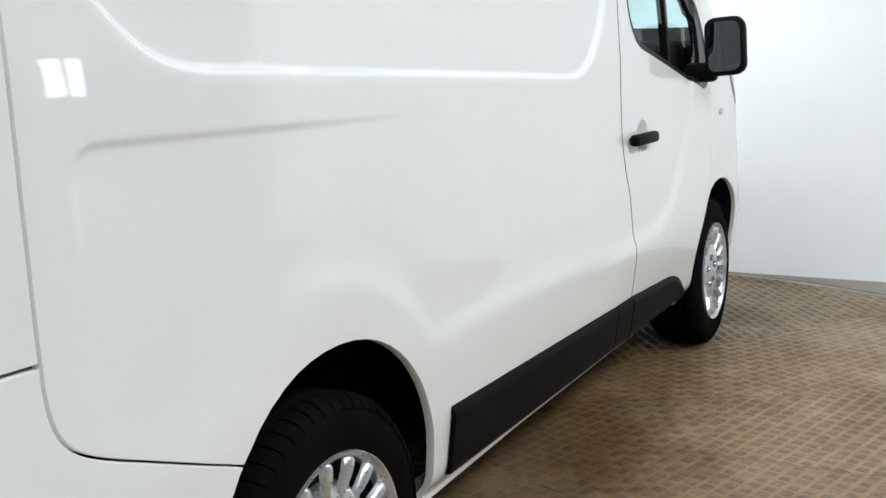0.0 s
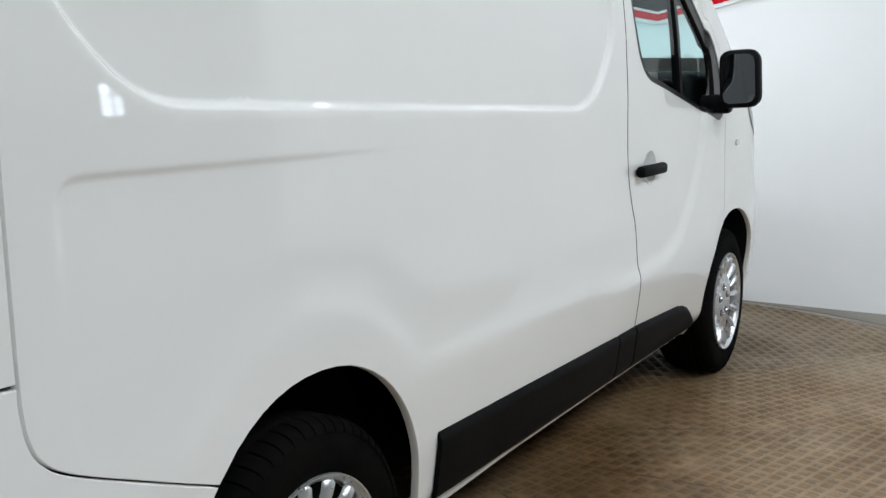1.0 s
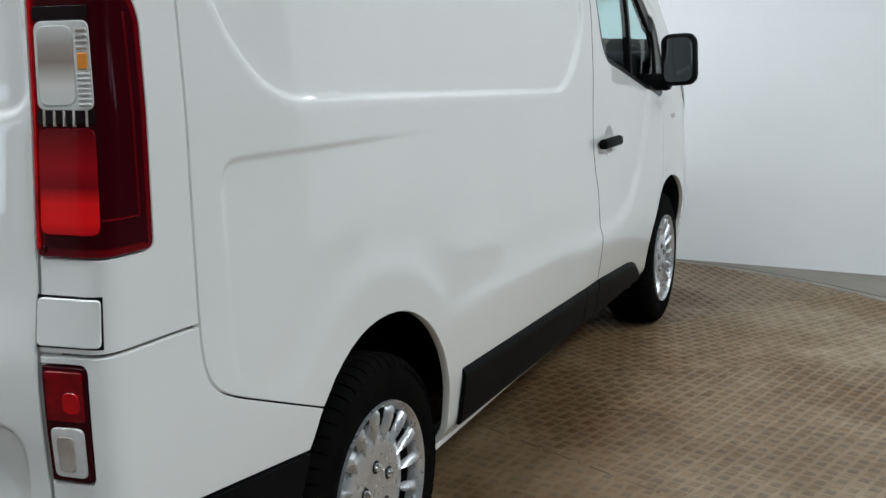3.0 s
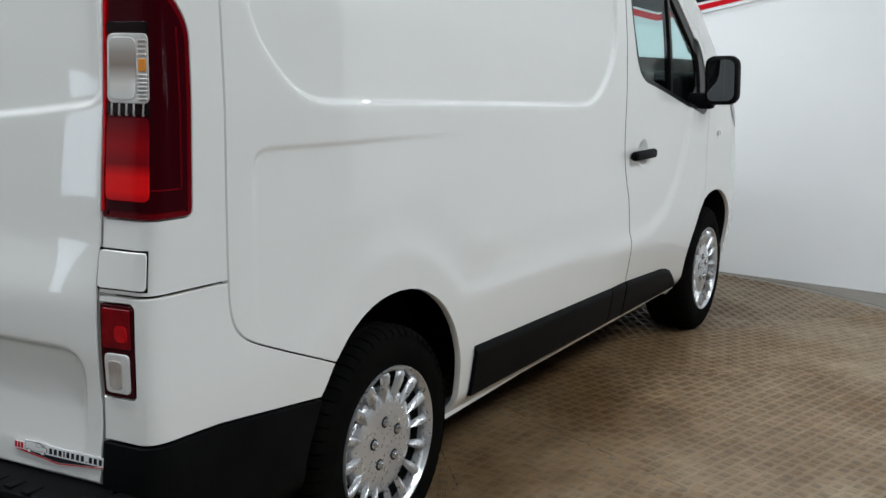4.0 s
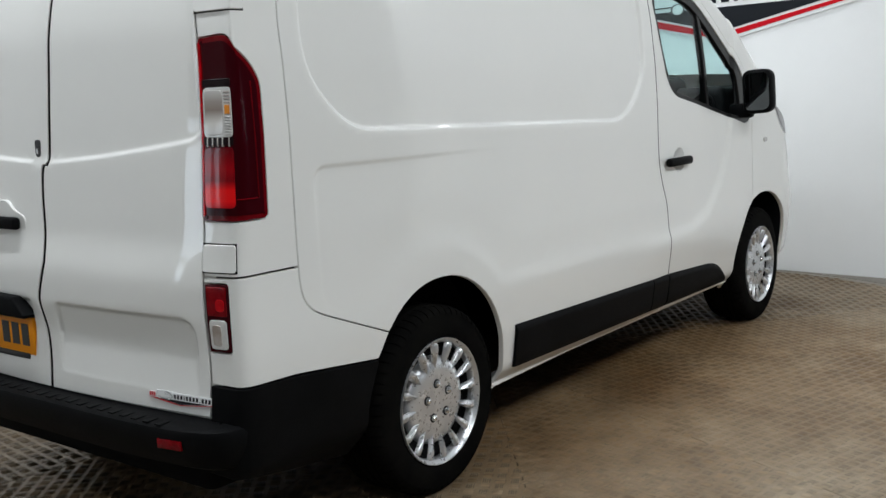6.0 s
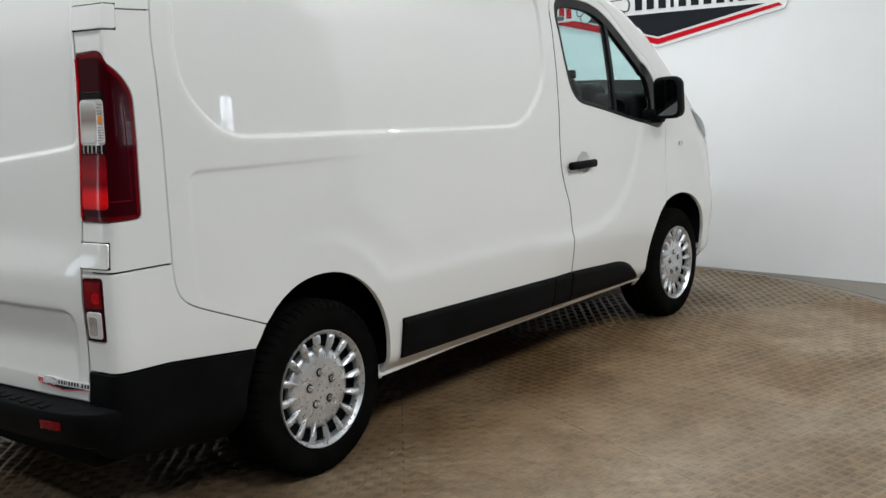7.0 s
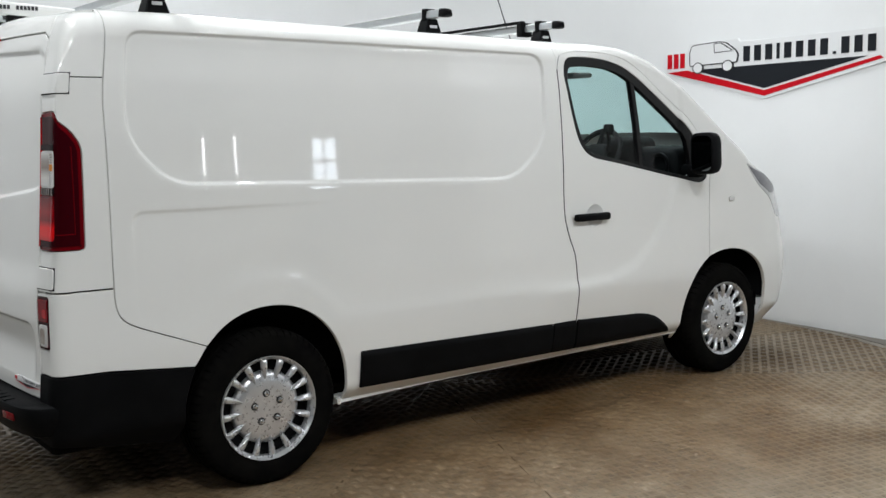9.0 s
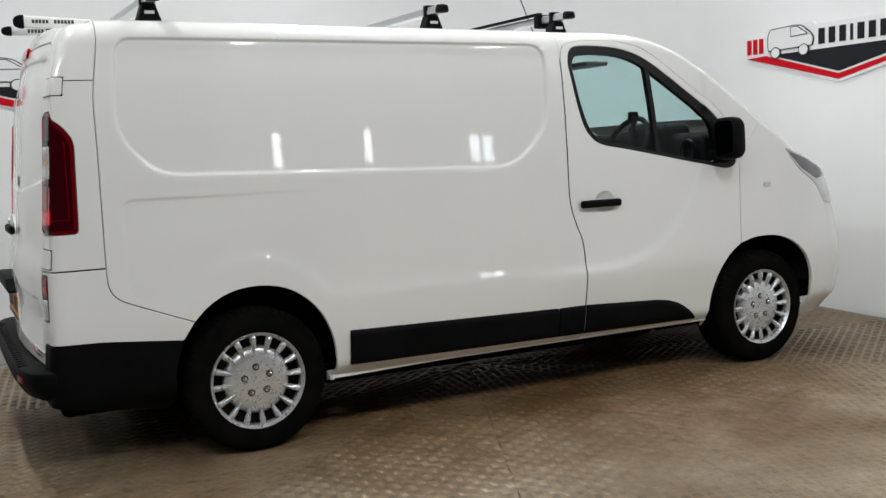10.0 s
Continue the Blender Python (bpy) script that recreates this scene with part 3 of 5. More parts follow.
for side in (False, True):
    tag = dict(parent=van, mirrored=side)
    lower = spline([(SEAM_X, 0.88), (SEAM_X + 0.006, 0.83), (SEAM_X + 0.025, 0.79), (SEAM_X + 0.07, 0.757), (0.52, 0.7105), (0.694, 0.642)], 5)
    quarter = [(SEAM_X, top_v(SEAM_X)), (SEAM_X, 0.88)] + lower[1:] + [p for p in REAR_ARCH[::-1] if p[0] > 0.72]
    quarter += [(1.352, 0.285), (2.787, 0.30)] + DOOR_REAR[::-1][1:] + top_line(2.69, SEAM_X, 40)
    sheet("side_panel", body, quarter, PAINT, step=0.016, guides=[RECESS, QUARTER], **tag)
    door = DOOR_REAR[::-1] + DOOR_TOP[1:] + DOOR_FRONT[1:] + f_rear + [(3.672, 0.30)]
    front_door = sheet("front_door", body, door, PAINT, holes=[WINDOW, DISH], step=0.018, **tag)
    rail = DOOR_TOP + [(3.93, 1.30), (4.02, 1.40), (4.06, top_v(4.06))] + top_line(4.05, 2.69, 44)
    sheet("roof_rail", body, rail, PAINT, step=0.018, gap=-0.004, **tag)
    wing = [(4.06, top_v(4.06)), (4.02, 1.40), (3.93, 1.30)] + DOOR_FRONT + sorted(f_front, key=lambda p: math.atan2(p[1] - 0.335, p[0] - 4.082), reverse=True) + [(4.45, 0.22), (U_FRONT, 0.22)] + top_line(U_FRONT, 4.07, 30)
    sheet("front_wing", body, wing, PAINT, holes=[HEADLAMP], step=0.024, gap=0.003, **tag)
    headlamp = sheet("headlamp", body, HEADLAMP, HEADLENS, step=0.03, lift=0.001, label="clear plastic headlamp with a grey upper bezel", **tag)
    sheet("bezel", body, rounded([(4.312, 1.256), (4.46, 1.142), (4.60, 1.080), (4.74, 1.088), (4.72, 1.135), (4.53, 1.205)], 0.015), BEZEL, headlamp, step=0.03, gap=0.0, lift=0.004, depth=0.004, mirrored=side)
    pillar = [(0.0, 0.911), (SEAM_X, 0.911), (SEAM_X, 1.705), (0.0, 1.705)]
    sheet("rear_pillar", body, pillar, PAINT, holes=[LAMP], step=0.018, **tag)
    crown = [(0.0, 1.705), (SEAM_X, 1.705)] + top_line(SEAM_X, 0.0, 14)
    sheet("roof_corner", body, crown, PAINT, step=0.02, **tag)
    corner = [(0.0, 0.60), (0.3, 0.594), (0.640, 0.564)] + [p for p in REAR_ARCH[::-1] if p[0] < 0.70 and p[1] > 0.57] + [(0.694, 0.642)] + lower[::-1][1:] + [(SEAM_X, 0.908), (0.0, 0.908)]
    sheet("rear_corner", body, corner, PAINT, holes=[FOG], step=0.02, **tag)
    # hinges stand a little proud
    for line in (HINGE_LOW, HINGE_TOP):
        sheet("hinge_gap", body, [tuple(p) for p in shifted(dense(line, 0.02), -0.004)], SEAM, step=0.02, lift=0.0015, gap=0.0, depth=0.004, **tag)
    sheet("hinge", body, rounded(HINGE_LOW, 0.01), PAINT, step=0.02, lift=0.007, gap=0.0, **tag)
    sheet("hinge", body, rounded(HINGE_TOP, 0.01), PAINT, step=0.02, lift=0.007, gap=0.0, **tag)
    # tail lamp
    lamp = sheet("tail_lamp", body, LAMP, RED_EDGE, step=0.02, lift=0.003, label="tall red tail lamp with a clear segment", **tag)
    inner = np.array(shifted(np.array(LAMP), 0.016))
    sub = dict(parent=lamp, mirrored=side, step=0.02, gap=0.0, depth=0.006)
    sheet("smoked_lens", body, [tuple(p) for p in inner], RED_DARK, lift=0.006, **sub)
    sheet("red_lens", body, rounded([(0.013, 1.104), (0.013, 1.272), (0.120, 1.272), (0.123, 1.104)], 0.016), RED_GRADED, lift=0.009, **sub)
    # brighter red strip that paints the edge-lit rim of the lens
    sheet("red_edge_strip", body, [(0.002, 1.08), (0.002, 1.56), (0.010, 1.56), (0.010, 1.08)], RED, lift=0.0075, **sub)
    sheet("dark_band", body, [(0.013, 1.277), (0.013, 1.300), (0.120, 1.300), (0.120, 1.277)], SMOKE, lift=0.009, **sub)
    sheet("dark_band", body, [(0.013, 1.437), (0.013, 1.459), (0.117, 1.459), (0.117, 1.437)], SMOKE, lift=0.009, **sub)
    sheet("clear_lens", body, rounded([(0.015, 1.299), (0.015, 1.436), (0.118, 1.436), (0.120, 1.299)], 0.016), CLEAR, lift=0.010, **sub)
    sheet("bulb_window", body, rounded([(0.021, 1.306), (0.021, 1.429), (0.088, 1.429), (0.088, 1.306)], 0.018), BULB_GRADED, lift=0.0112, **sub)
    for a in (0.026, 0.045, 0.063, 0.081, 0.104):
        sheet("chrome_rib", body, [(a, 1.274), (a, 1.3), (a + 0.0009, 1.3), (a + 0.0009, 1.274)], BULB, lift=0.0105, **sub)
    for k in range(7):
        b = 1.306 + k * 0.0078
        sheet("lens_rib", body, [(0.093, b), (0.093, b + 0.0046), (0.115, b + 0.0046), (0.115, b)], CLEAR, lift=0.0132, **sub)
    for k in range(4):
        b = 1.392 + k * 0.009
        sheet("lens_rib", body, [(0.093, b), (0.093, b + 0.0055), (0.113, b + 0.0055), (0.113, b)], BULB, lift=0.0126, **sub)
    sheet("amber_insert", body, rounded([(0.094, 1.362), (0.094, 1.387), (0.112, 1.387), (0.112, 1.362)], 0.003), AMBER, lift=0.0134, **sub)
    # highlights of the lens moulding, laid on as thin lighter strips
    sheet("highlight_line", body, [(0.2045, 1.128), (0.2065, 1.45), (0.2080, 1.45), (0.2060, 1.128)], RED_EDGE, lift=0.0085, **sub)
    sheet("highlight_line", body, [(0.125, 1.1262), (0.125, 1.1278), (0.2060, 1.1278), (0.2060, 1.1262)], RED_EDGE, lift=0.0085, **sub)
    # low lamp
    fog = sheet("fog_lamp", body, FOG, RED_DARK, step=0.02, lift=0.001, label="small red and clear lamp", **tag)
    sub["parent"] = fog
    sheet("red_lens", body, rounded([(0.010, 0.80), (0.010, 0.884), (0.078, 0.884), (0.078, 0.80)], 0.006), RED_DEEP, lift=0.004, **sub)
    sheet("clear_lens", body, rounded([(0.014, 0.706), (0.014, 0.79), (0.074, 0.79), (0.074, 0.706)], 0.012), CLEAR, lift=0.005, **sub)
    # the lens's bright spot, put in as a lighter red patch
    sheet("bright_patch", body, rounded([(0.040, 0.814), (0.040, 0.850), (0.072, 0.850), (0.072, 0.814)], 0.014), RED, lift=0.0055, **sub)
    sheet("bulb_window", body, rounded([(0.024, 0.716), (0.024, 0.776), (0.056, 0.776), (0.056, 0.716)], 0.010), BULB, lift=0.007, **sub)
    # black trim along the sill and the bumper's side
    trim_a = [(1.425, 0.345), (2.615, 0.330), (2.615, 0.489), (1.423, 0.517)]
    trim_b = [(2.62, 0.330), (2.783, 0.328), (2.783, 0.4885), (2.62, 0.4889)]
    trim_c = [(2.792, 0.328), (3.572, 0.318), (3.555, 0.345), (3.523, 0.375), (3.47, 0.41), (3.427, 0.432), (3.36, 0.452), (3.28, 0.464), (2.792, 0.4884)]
    for name, line in (("sill_trim", trim_a), ("sill_trim", trim_b), ("sill_trim", trim_c)):
        sheet(name, trim_surface, rounded(line, 0.006, 2) if line is not trim_c else line, PLASTIC, step=0.012, gap=0.001, lift=0.003, depth=0.012, **tag)
    bump_side = [(0.0, 0.335), (0.12, 0.322), (0.30, 0.285), (0.58, 0.245), (0.605, 0.30)] + [p for p in REAR_ARCH[::-1] if p[0] < 0.66 and 0.30 < p[1] < 0.56] + [(0.640, 0.562), (0.3, 0.592), (0.0, 0.598)]
    sheet("bumper_side", body, bump_side, PLASTIC, step=0.025, lift=0.004, **tag)
    # sill flange
    n = 30
    line = [(x, -0.868, 0.292 + 0.012 * min(1, (x - 1.34) / 0.6)) for x in np.linspace(1.335, 3.68, n)]
    verts, faces = [], []
    for x, y, z in line:
        verts += [(x, -0.851, z + 0.002), (x, -0.851, z - 0.012), (x, -0.80, z - 0.026), (x, -0.80, z + 0.02)]
    for i in range(n - 1):
        for j in range(4):
            faces.append((4 * i + j, 4 * i + (j + 1) % 4, 4 * i + 4 + (j + 1) % 4, 4 * i + 4 + j))
    faces += [(3, 2, 1, 0), tuple(4 * (n - 1) + j for j in range(4))]
    verts = np.array(verts) * [1, -1 if side else 1, 1]
    put(mesh_object("sill_flange", verts, [f[::-1] for f in faces] if side else faces, PAINT, True, 40), van)
    bm = bmesh.new()
    box(bm, (1.336, -0.853, 0.272), (1.356, -0.82, 0.298), 0.006)
    if side:
        bmesh.ops.scale(bm, vec=(1, -1, 1), verts=bm.verts)
        bmesh.ops.reverse_faces(bm, faces=bm.faces)
    part("sill_end", bm, RUSTY_PAINT, van, "rusty rear end of the white sill")
    # window: black surround, quarter bar and panes
    ring = [tuple(p) for p in shifted(np.array(WINDOW), -0.002)]
    hole = rounded([(2.762, 1.75), (2.778, 1.812), (2.90, 1.822), (3.07, 1.812), (3.20, 1.775), (3.44, 1.612), (3.60, 1.502), (3.668, 1.43), (3.705, 1.30), (3.69, 1.213), (3.42, 1.264), (3.055, 1.338), (2.905, 1.363), (2.84, 1.435), (2.80, 1.55)], [0.02, 0.03, 0.05, 0.06, 0.08, 0.08, 0.05, 0.03, 0.03, 0.02, 0.06, 0.06, 0.04, 0.05, 0.06])
    sheet("window_surround", body, ring, GLOSS_BLACK, holes=[hole], step=0.03, gap=0.0, lift=-0.004, depth=0.03, **tag)
    sheet("window_bar", body, [(3.285, 1.29), (3.315, 1.285), (3.268, 1.785), (3.235, 1.80)], GLOSS_BLACK, step=0.04, gap=0.0, lift=-0.006, depth=0.03, **tag)
    pane = sheet("window_pane", body, ring, GLASS, step=0.04, gap=0.0, lift=-0.014, depth=0.004, label="tinted side window glass", **tag)
    pane.visible_shadow = False
    if side:
        pane.data.flip_normals()
    # door handle, dish and repeater
    s = 1 if side else -1
    sheet("handle_dish", dish_surface, [tuple(p) for p in shifted(np.array(DISH), -0.0024)], PAINT, step=0.010, lift=-0.0006, gap=0.0, depth=0.004, edge=0.0008, **tag)
    bm = bmesh.new()
    box(bm, (2.76, 0.922, 1.010), (3.018, 0.956, 1.050), 0.014, segments=3)
    for v in bm.verts:
        v.co.y = (v.co.y - 0.004 * ((v.co.x - 2.89) / 0.13) ** 2) * s
    if side is False:
        bmesh.ops.reverse_faces(bm, faces=bm.faces)
    put(part("door_handle", bm, PLASTIC, front_door), front_door, "black plastic door handle")
    sheet("side_repeater", body, rounded([(4.075, 1.055), (4.075, 1.080), (4.127, 1.080), (4.127, 1.055)], 0.01), CLEAR, step=0.02, lift=0.008, gap=0.0, depth=0.01, **tag)
    # door mirror
    mir = rounded([(-0.955, 1.225), (-0.945, 1.462), (-1.105, 1.468), (-1.115, 1.232)], [0.04, 0.05, 0.05, 0.05], 6)
    k = len(mir)
    stations = [(3.668, 0.90), (3.676, 0.98), (3.70, 1.0), (3.735, 0.96), (3.757, 0.82), (3.766, 0.5)]
    verts, faces = [], []
    cy, cz = -1.03, 1.346
    for x, sc in stations:
        verts += [(x + 0.25 * (1.03 + y) * -0.25, cy + (y - cy) * sc, cz + (z - cz) * sc) for y, z in mir]
    for i in range(len(stations) - 1):
        for j in range(k):
            faces.append((i * k + j, i * k + (j + 1) % k, (i + 1) * k + (j + 1) % k, (i + 1) * k + j))
    faces += [tuple(range(k))[::-1], tuple((len(stations) - 1) * k + j for j in range(k))]
    verts = np.array(verts) * [1, -1 if side else 1, 1]
    if side:
        faces = [f[::-1] for f in faces]
    mirror = put(mesh_object("door_mirror", verts, faces, PLASTIC, True, 40), van, "black plastic door mirror")
    face = np.array([(3.6665 + 0.25 * (1.03 + y) * -0.25 * 0.8, cy + (y - cy) * 0.8, cz + (z - cz) * 0.84) for y, z in mir]) * [1, -1 if side else 1, 1]
    put(mesh_object("mirror_glass", face, [tuple(range(k)) if side else tuple(range(k))[::-1]], MIRROR, False), mirror)
    bm = bmesh.new()
    box(bm, (3.69, -0.99, 1.205), (3.765, -0.86, 1.285), 0.02)
    if side:
        bmesh.ops.scale(bm, vec=(1, -1, 1), verts=bm.verts)
        bmesh.ops.reverse_faces(bm, faces=bm.faces)
    part("mirror_arm", bm, PLASTIC, mirror)
    # wheel housing
    sheet("wheel_housing", lambda u, v, l: np.stack([u, np.full_like(u, -0.70), v], 1) + np.stack([0 * l, -l, 0 * l], 1), arch(0.968, 0.50, 0.50, 2, -1, 181), SEAM, step=0.1, depth=0.01, **tag)
    sheet("wheel_housing", lambda u, v, l: np.stack([u, np.full_like(u, -0.66), v], 1) + np.stack([0 * l, -l, 0 * l], 1), arch(4.06, 0.50, 0.50, 2, -1, 181), SEAM, step=0.1, depth=0.01, **tag)
    # liner behind the panels, which shows in the seams
    liner = [(0.0, 0.36), (0.54, 0.34)] + [(x, z) for x, z in arch(0.978, 0.393, 0.45, 2.15, 180, 0)] + [(1.38, 0.335), (3.65, 0.335)] + arch(4.082, 0.424, 0.44, 2.3, 180, 0) + [(4.52, 0.335), (U_FRONT, 0.335)] + [(u, v - 0.02) for u, v in top_line(U_FRONT, 0.0, 60)]
    hole = [tuple(p) for p in shifted(np.array(WINDOW), -0.012)]
    sheet("body_liner", body, liner, SEAM, holes=[hole], step=0.05, gap=0.0, lift=-0.024, depth=0.002, **tag)

    # rear door
    way = -1 if side else 1
    middle = spline([(0.045, 1.893), (0.045, 1.65), (0.036, 1.40), (0.030, 1.235), (0.014, 1.222), (0.004, 1.19), (0.004, 1.10), (0.016, 0.95), (0.016, 0.90), (-0.014, 0.81), (-0.014, 0.76), (0.006, 0.66), (0.008, 0.497)], 4)
    middle = [(U_MID + way * a + 0.0055, b) for a, b in middle]
    half = [(-0.003, 0.50), (-0.003, 1.70), (-0.003, 1.855), (-0.06, 1.884)] + middle
    to_u = lambda poly: np.stack([U_REAR + (np.abs(poly[:, 0]) / 0.83 - 1) * (U_REAR - U_MID), poly[:, 1]], 1)
    sheet("rear_door", body, half, PAINT, step=0.018, gap=0.006, depth=0.004, guides=[to_u(DOOR_PANEL), to_u(DOOR_RECESS)], **tag)
    sheet("roof_edge", body, [(U_MID, 1.897), (-0.06, 1.887), (0.0, 1.860), (0.0, top_v(0.0))] + top_line(-0.02, U_MID, 20), PAINT, step=0.02, gap=0.002, **tag)
    sheet("door_liner", body, [(U_MID - 0.02, 0.45), (0.03, 0.45), (0.03, 1.9), (U_MID - 0.02, 1.9)], PAINT, step=0.03, gap=0.0, lift=-0.012, depth=0.002, **tag)

# black rubber between the rear doors
gap_line = spline([(0.045, 1.893), (0.045, 1.65), (0.036, 1.40), (0.030, 1.235), (0.014, 1.222), (0.004, 1.19), (0.004, 1.10), (0.016, 0.95), (0.016, 0.90), (-0.014, 0.81), (-0.014, 0.76), (0.006, 0.66), (0.008, 0.497)], 4)
seal = [(U_MID + a - 0.022, b) for a, b in gap_line] + [(U_MID + a + 0.022, b) for a, b in gap_line[::-1]]
sheet("door_seal", body, seal, SEAM, van, "black rubber seal between the rear doors", step=0.01, gap=0.0, lift=-0.0055, depth=0.004)

# roof, windscreen and bonnet, spanned from side to side
def span(name, stations, mat, label="", crown=(), bulge=(), n=20, lift=0.0):
    verts, faces = [], []
    for u in stations:
        a = body(np.array([u]), np.array([top_v(u)]))[0]
        for j in range(n + 1):
            s = -1 + 2 * j / n
            k = 1 - s * s
            verts.append((a[0] + np.interp(u, *bulge) * k, a[1] * -s, a[2] + np.interp(u, *crown) * k + lift))
    for i in range(len(stations) - 1):
        for j in range(n):
            faces.append((i * (n + 1) + j, (i + 1) * (n + 1) + j, (i + 1) * (n + 1) + j + 1, i * (n + 1) + j + 1))
    return put(mesh_object(name, verts, faces, mat), van, label)


CROWN = ([0.0, 0.1, 2.6, 3.1, 4.0, 4.6, 5.3, 5.46], [0.03, 0.03, 0.035, 0.03, 0.02, 0.05, 0.02, 0.0])
BULGE = ([-0.75, 2.5, 3.1, 4.1, 4.6, 5.46], [0.0, 0.0, 0.14, 0.22, 0.08, 0.0])
def rear_roof(n=20, rows=6):
    """The rear end of the roof, from the curved edge over the doors to the first straight line across."""
    verts, faces = [], []
    first = body(np.array([U_REAR]), np.array([top_v(U_REAR)]))[0]
    for i in range(rows + 1):
        for j in range(n + 1):
            s = -1 + 2 * j / n
            u = U_MID + (U_REAR - U_MID) * abs(s)
            a = body(np.array([u]), np.array([top_v(u)]))[0]
            p = np.array([a[0], math.copysign(a[1], -s), a[2]])
            q = np.array([first[0] + 0.001, first[1] * -s, first[2] + 0.03 * (1 - s * s)])
            verts.append(p + (q - p) * i / rows)
    for i in range(rows):
        for j in range(n):
            faces.append((i * (n + 1) + j, (i + 1) * (n + 1) + j, (i + 1) * (n + 1) + j + 1, i * (n + 1) + j + 1))
    return put(mesh_object("roof_end", verts, faces, PAINT), van)


rear_roof()
span("roof", list(np.linspace(U_REAR, 3.1, 60)), PAINT, crown=CROWN, bulge=BULGE)
screen = span("windscreen", list(np.linspace(3.1, 4.1, 20)), SCREEN_GLASS, "large tinted windscreen", CROWN, BULGE)
screen.visible_shadow = False
screen.data.flip_normals()
span("bonnet", list(np.linspace(4.1, U_FRONT, 30)), PAINT, crown=CROWN, bulge=BULGE)


# rear bumper step
def bumper_line(n=150):
    """The bumper's outer edge in plan, from the right corner round to the left."""
    out = []
    for i in range(n + 1):
        w = -math.pi / 2 + math.pi * i / n
        c, s = math.cos(w), math.sin(w)
        out.append((0.20 - 0.245 * abs(c) ** 0.36, 0.872 * math.copysign(abs(s) ** 0.50, s)))
    return out


SECTION = [(0.16, 0.494), (0.06, 0.494), (0.014, 0.491), (0.004, 0.485), (0.0, 0.472), (0.004, 0.44), (0.012, 0.405), (0.03, 0.372), (0.07, 0.352), (0.16, 0.345)]
verts, faces = [], []
plan = bumper_line()
for i, (x, y) in enumerate(plan):
    a, b = Vector(plan[max(i - 1, 0)]), Vector(plan[min(i + 1, len(plan) - 1)])
    t = (b - a).normalized()
    inward = Vector((t.y, -t.x))
    for d, z in SECTION:
        verts.append((x + inward.x * d, y + inward.y * d, z))
k = len(SECTION)
for i in range(len(plan) - 1):
    for j in range(k - 1):
        faces.append((i * k + j, i * k + j + 1, (i + 1) * k + j + 1, (i + 1) * k + j))
bumper = put(mesh_object("rear_bumper", verts, faces, PLASTIC, True, 32), van, "black textured plastic rear bumper step")
for y in np.linspace(-0.64, 0.64, 24):
    bm = bmesh.new()
    box(bm, (-0.024, y - 0.012, 0.489), (0.016, y + 0.012, 0.4952), 0.0008, segments=1)
    part("tread_rib", bm, PLASTIC, bumper)
for s in (-1, 1):
    bm = bmesh.new()
    box(bm, (-0.002, -0.045, 0.428), (0.012, 0.045, 0.456), 0.002, m=Matrix.Translation((-0.0225, s * 0.688, 0)) @ Matrix.Rotation(-s * 0.153, 4, "Z"))
    part("reflector", bm, RED_DEEP, bumper, "small red bumper reflector")

# number plate, plate lamp strip, handle, lock and sticker on the rear doors
RD = [o for o in van.children if o.name.startswith("rear_door")]
door_left = RD[1]


def rear_x(y, z):
    u = U_REAR - (U_REAR - U_MID) * (1 - abs(y) / 0.83)
    return float(body(np.array([u]), np.array([z]))[0][0])


px = rear_x(0.3, 0.66) - 0.012
bm = bmesh.new()
box(bm, (px - 0.004, 0.085, 0.590), (px + 0.012, 0.605, 0.718), 0.003)
plate = part("number_plate", bm, PLATE, van, "yellow rear number plate with dark characters")
for i, y in enumerate((0.135, 0.195, 0.255, 0.355, 0.420, 0.485, 0.55)):
    bm = bmesh.new()
    box(bm, (px - 0.0055, y - 0.021, 0.620), (px - 0.003, y + 0.021, 0.694))
    part("plate_bar", bm, INK, plate)
bm = bmesh.new()
box(bm, (px - 0.006, 0.12, 0.574), (px + 0.01, 0.605, 0.594), 0.002)
part("plate_strip", bm, INK, plate)
bm = bmesh.new()
box(bm, (px - 0.045, 0.070, 0.722), (px + 0.03, 0.62, 0.792), 0.012, segments=3)
for v in bm.verts:
    if v.co.z > 0.76 and v.co.y < 0.2:
        v.co.y += 0.055
part("plate_lamp_strip", bm, PLASTIC, van, "black strip with plate lamps")
hx = rear_x(0.25, 1.03)
bm = bmesh.new()
box(bm, (hx - 0.034, 0.125, 1.010), (hx - 0.006, 0.385, 1.052), 0.012, segments=3)
part("rear_handle", bm, PLASTIC, door_left, "black plastic rear door handle")
dish = rounded([(0.10, 0.985), (0.10, 1.055), (0.17, 1.075), (0.20, 1.105), (0.30, 1.105), (0.33, 1.075), (0.41, 1.055), (0.41, 0.985)], 0.025)
flat = lambda dx: (lambda u, v, l: np.stack([np.full_like(u, dx) - l, u, v], 1))
sheet("handle_dish", flat(hx - 0.002), dish, PAINT, door_left, step=0.03, gap=0.0, lift=0.004, depth=0.03)
kx = rear_x(0.03, 1.275)
sheet("lock", flat(kx + 0.004), rounded([(0.016, 1.247), (0.016, 1.303), (0.044, 1.303), (0.044, 1.247)], 0.013), INK, door_left, "black door lock", step=0.02, gap=0.0, lift=0.008, depth=0.02)
sheet("lock_slot", flat(kx + 0.004), [(0.025, 1.257), (0.025, 1.277), (0.035, 1.277), (0.035, 1.257)], CHROME, door_left, step=0.02, gap=0.0, lift=0.010, depth=0.004)
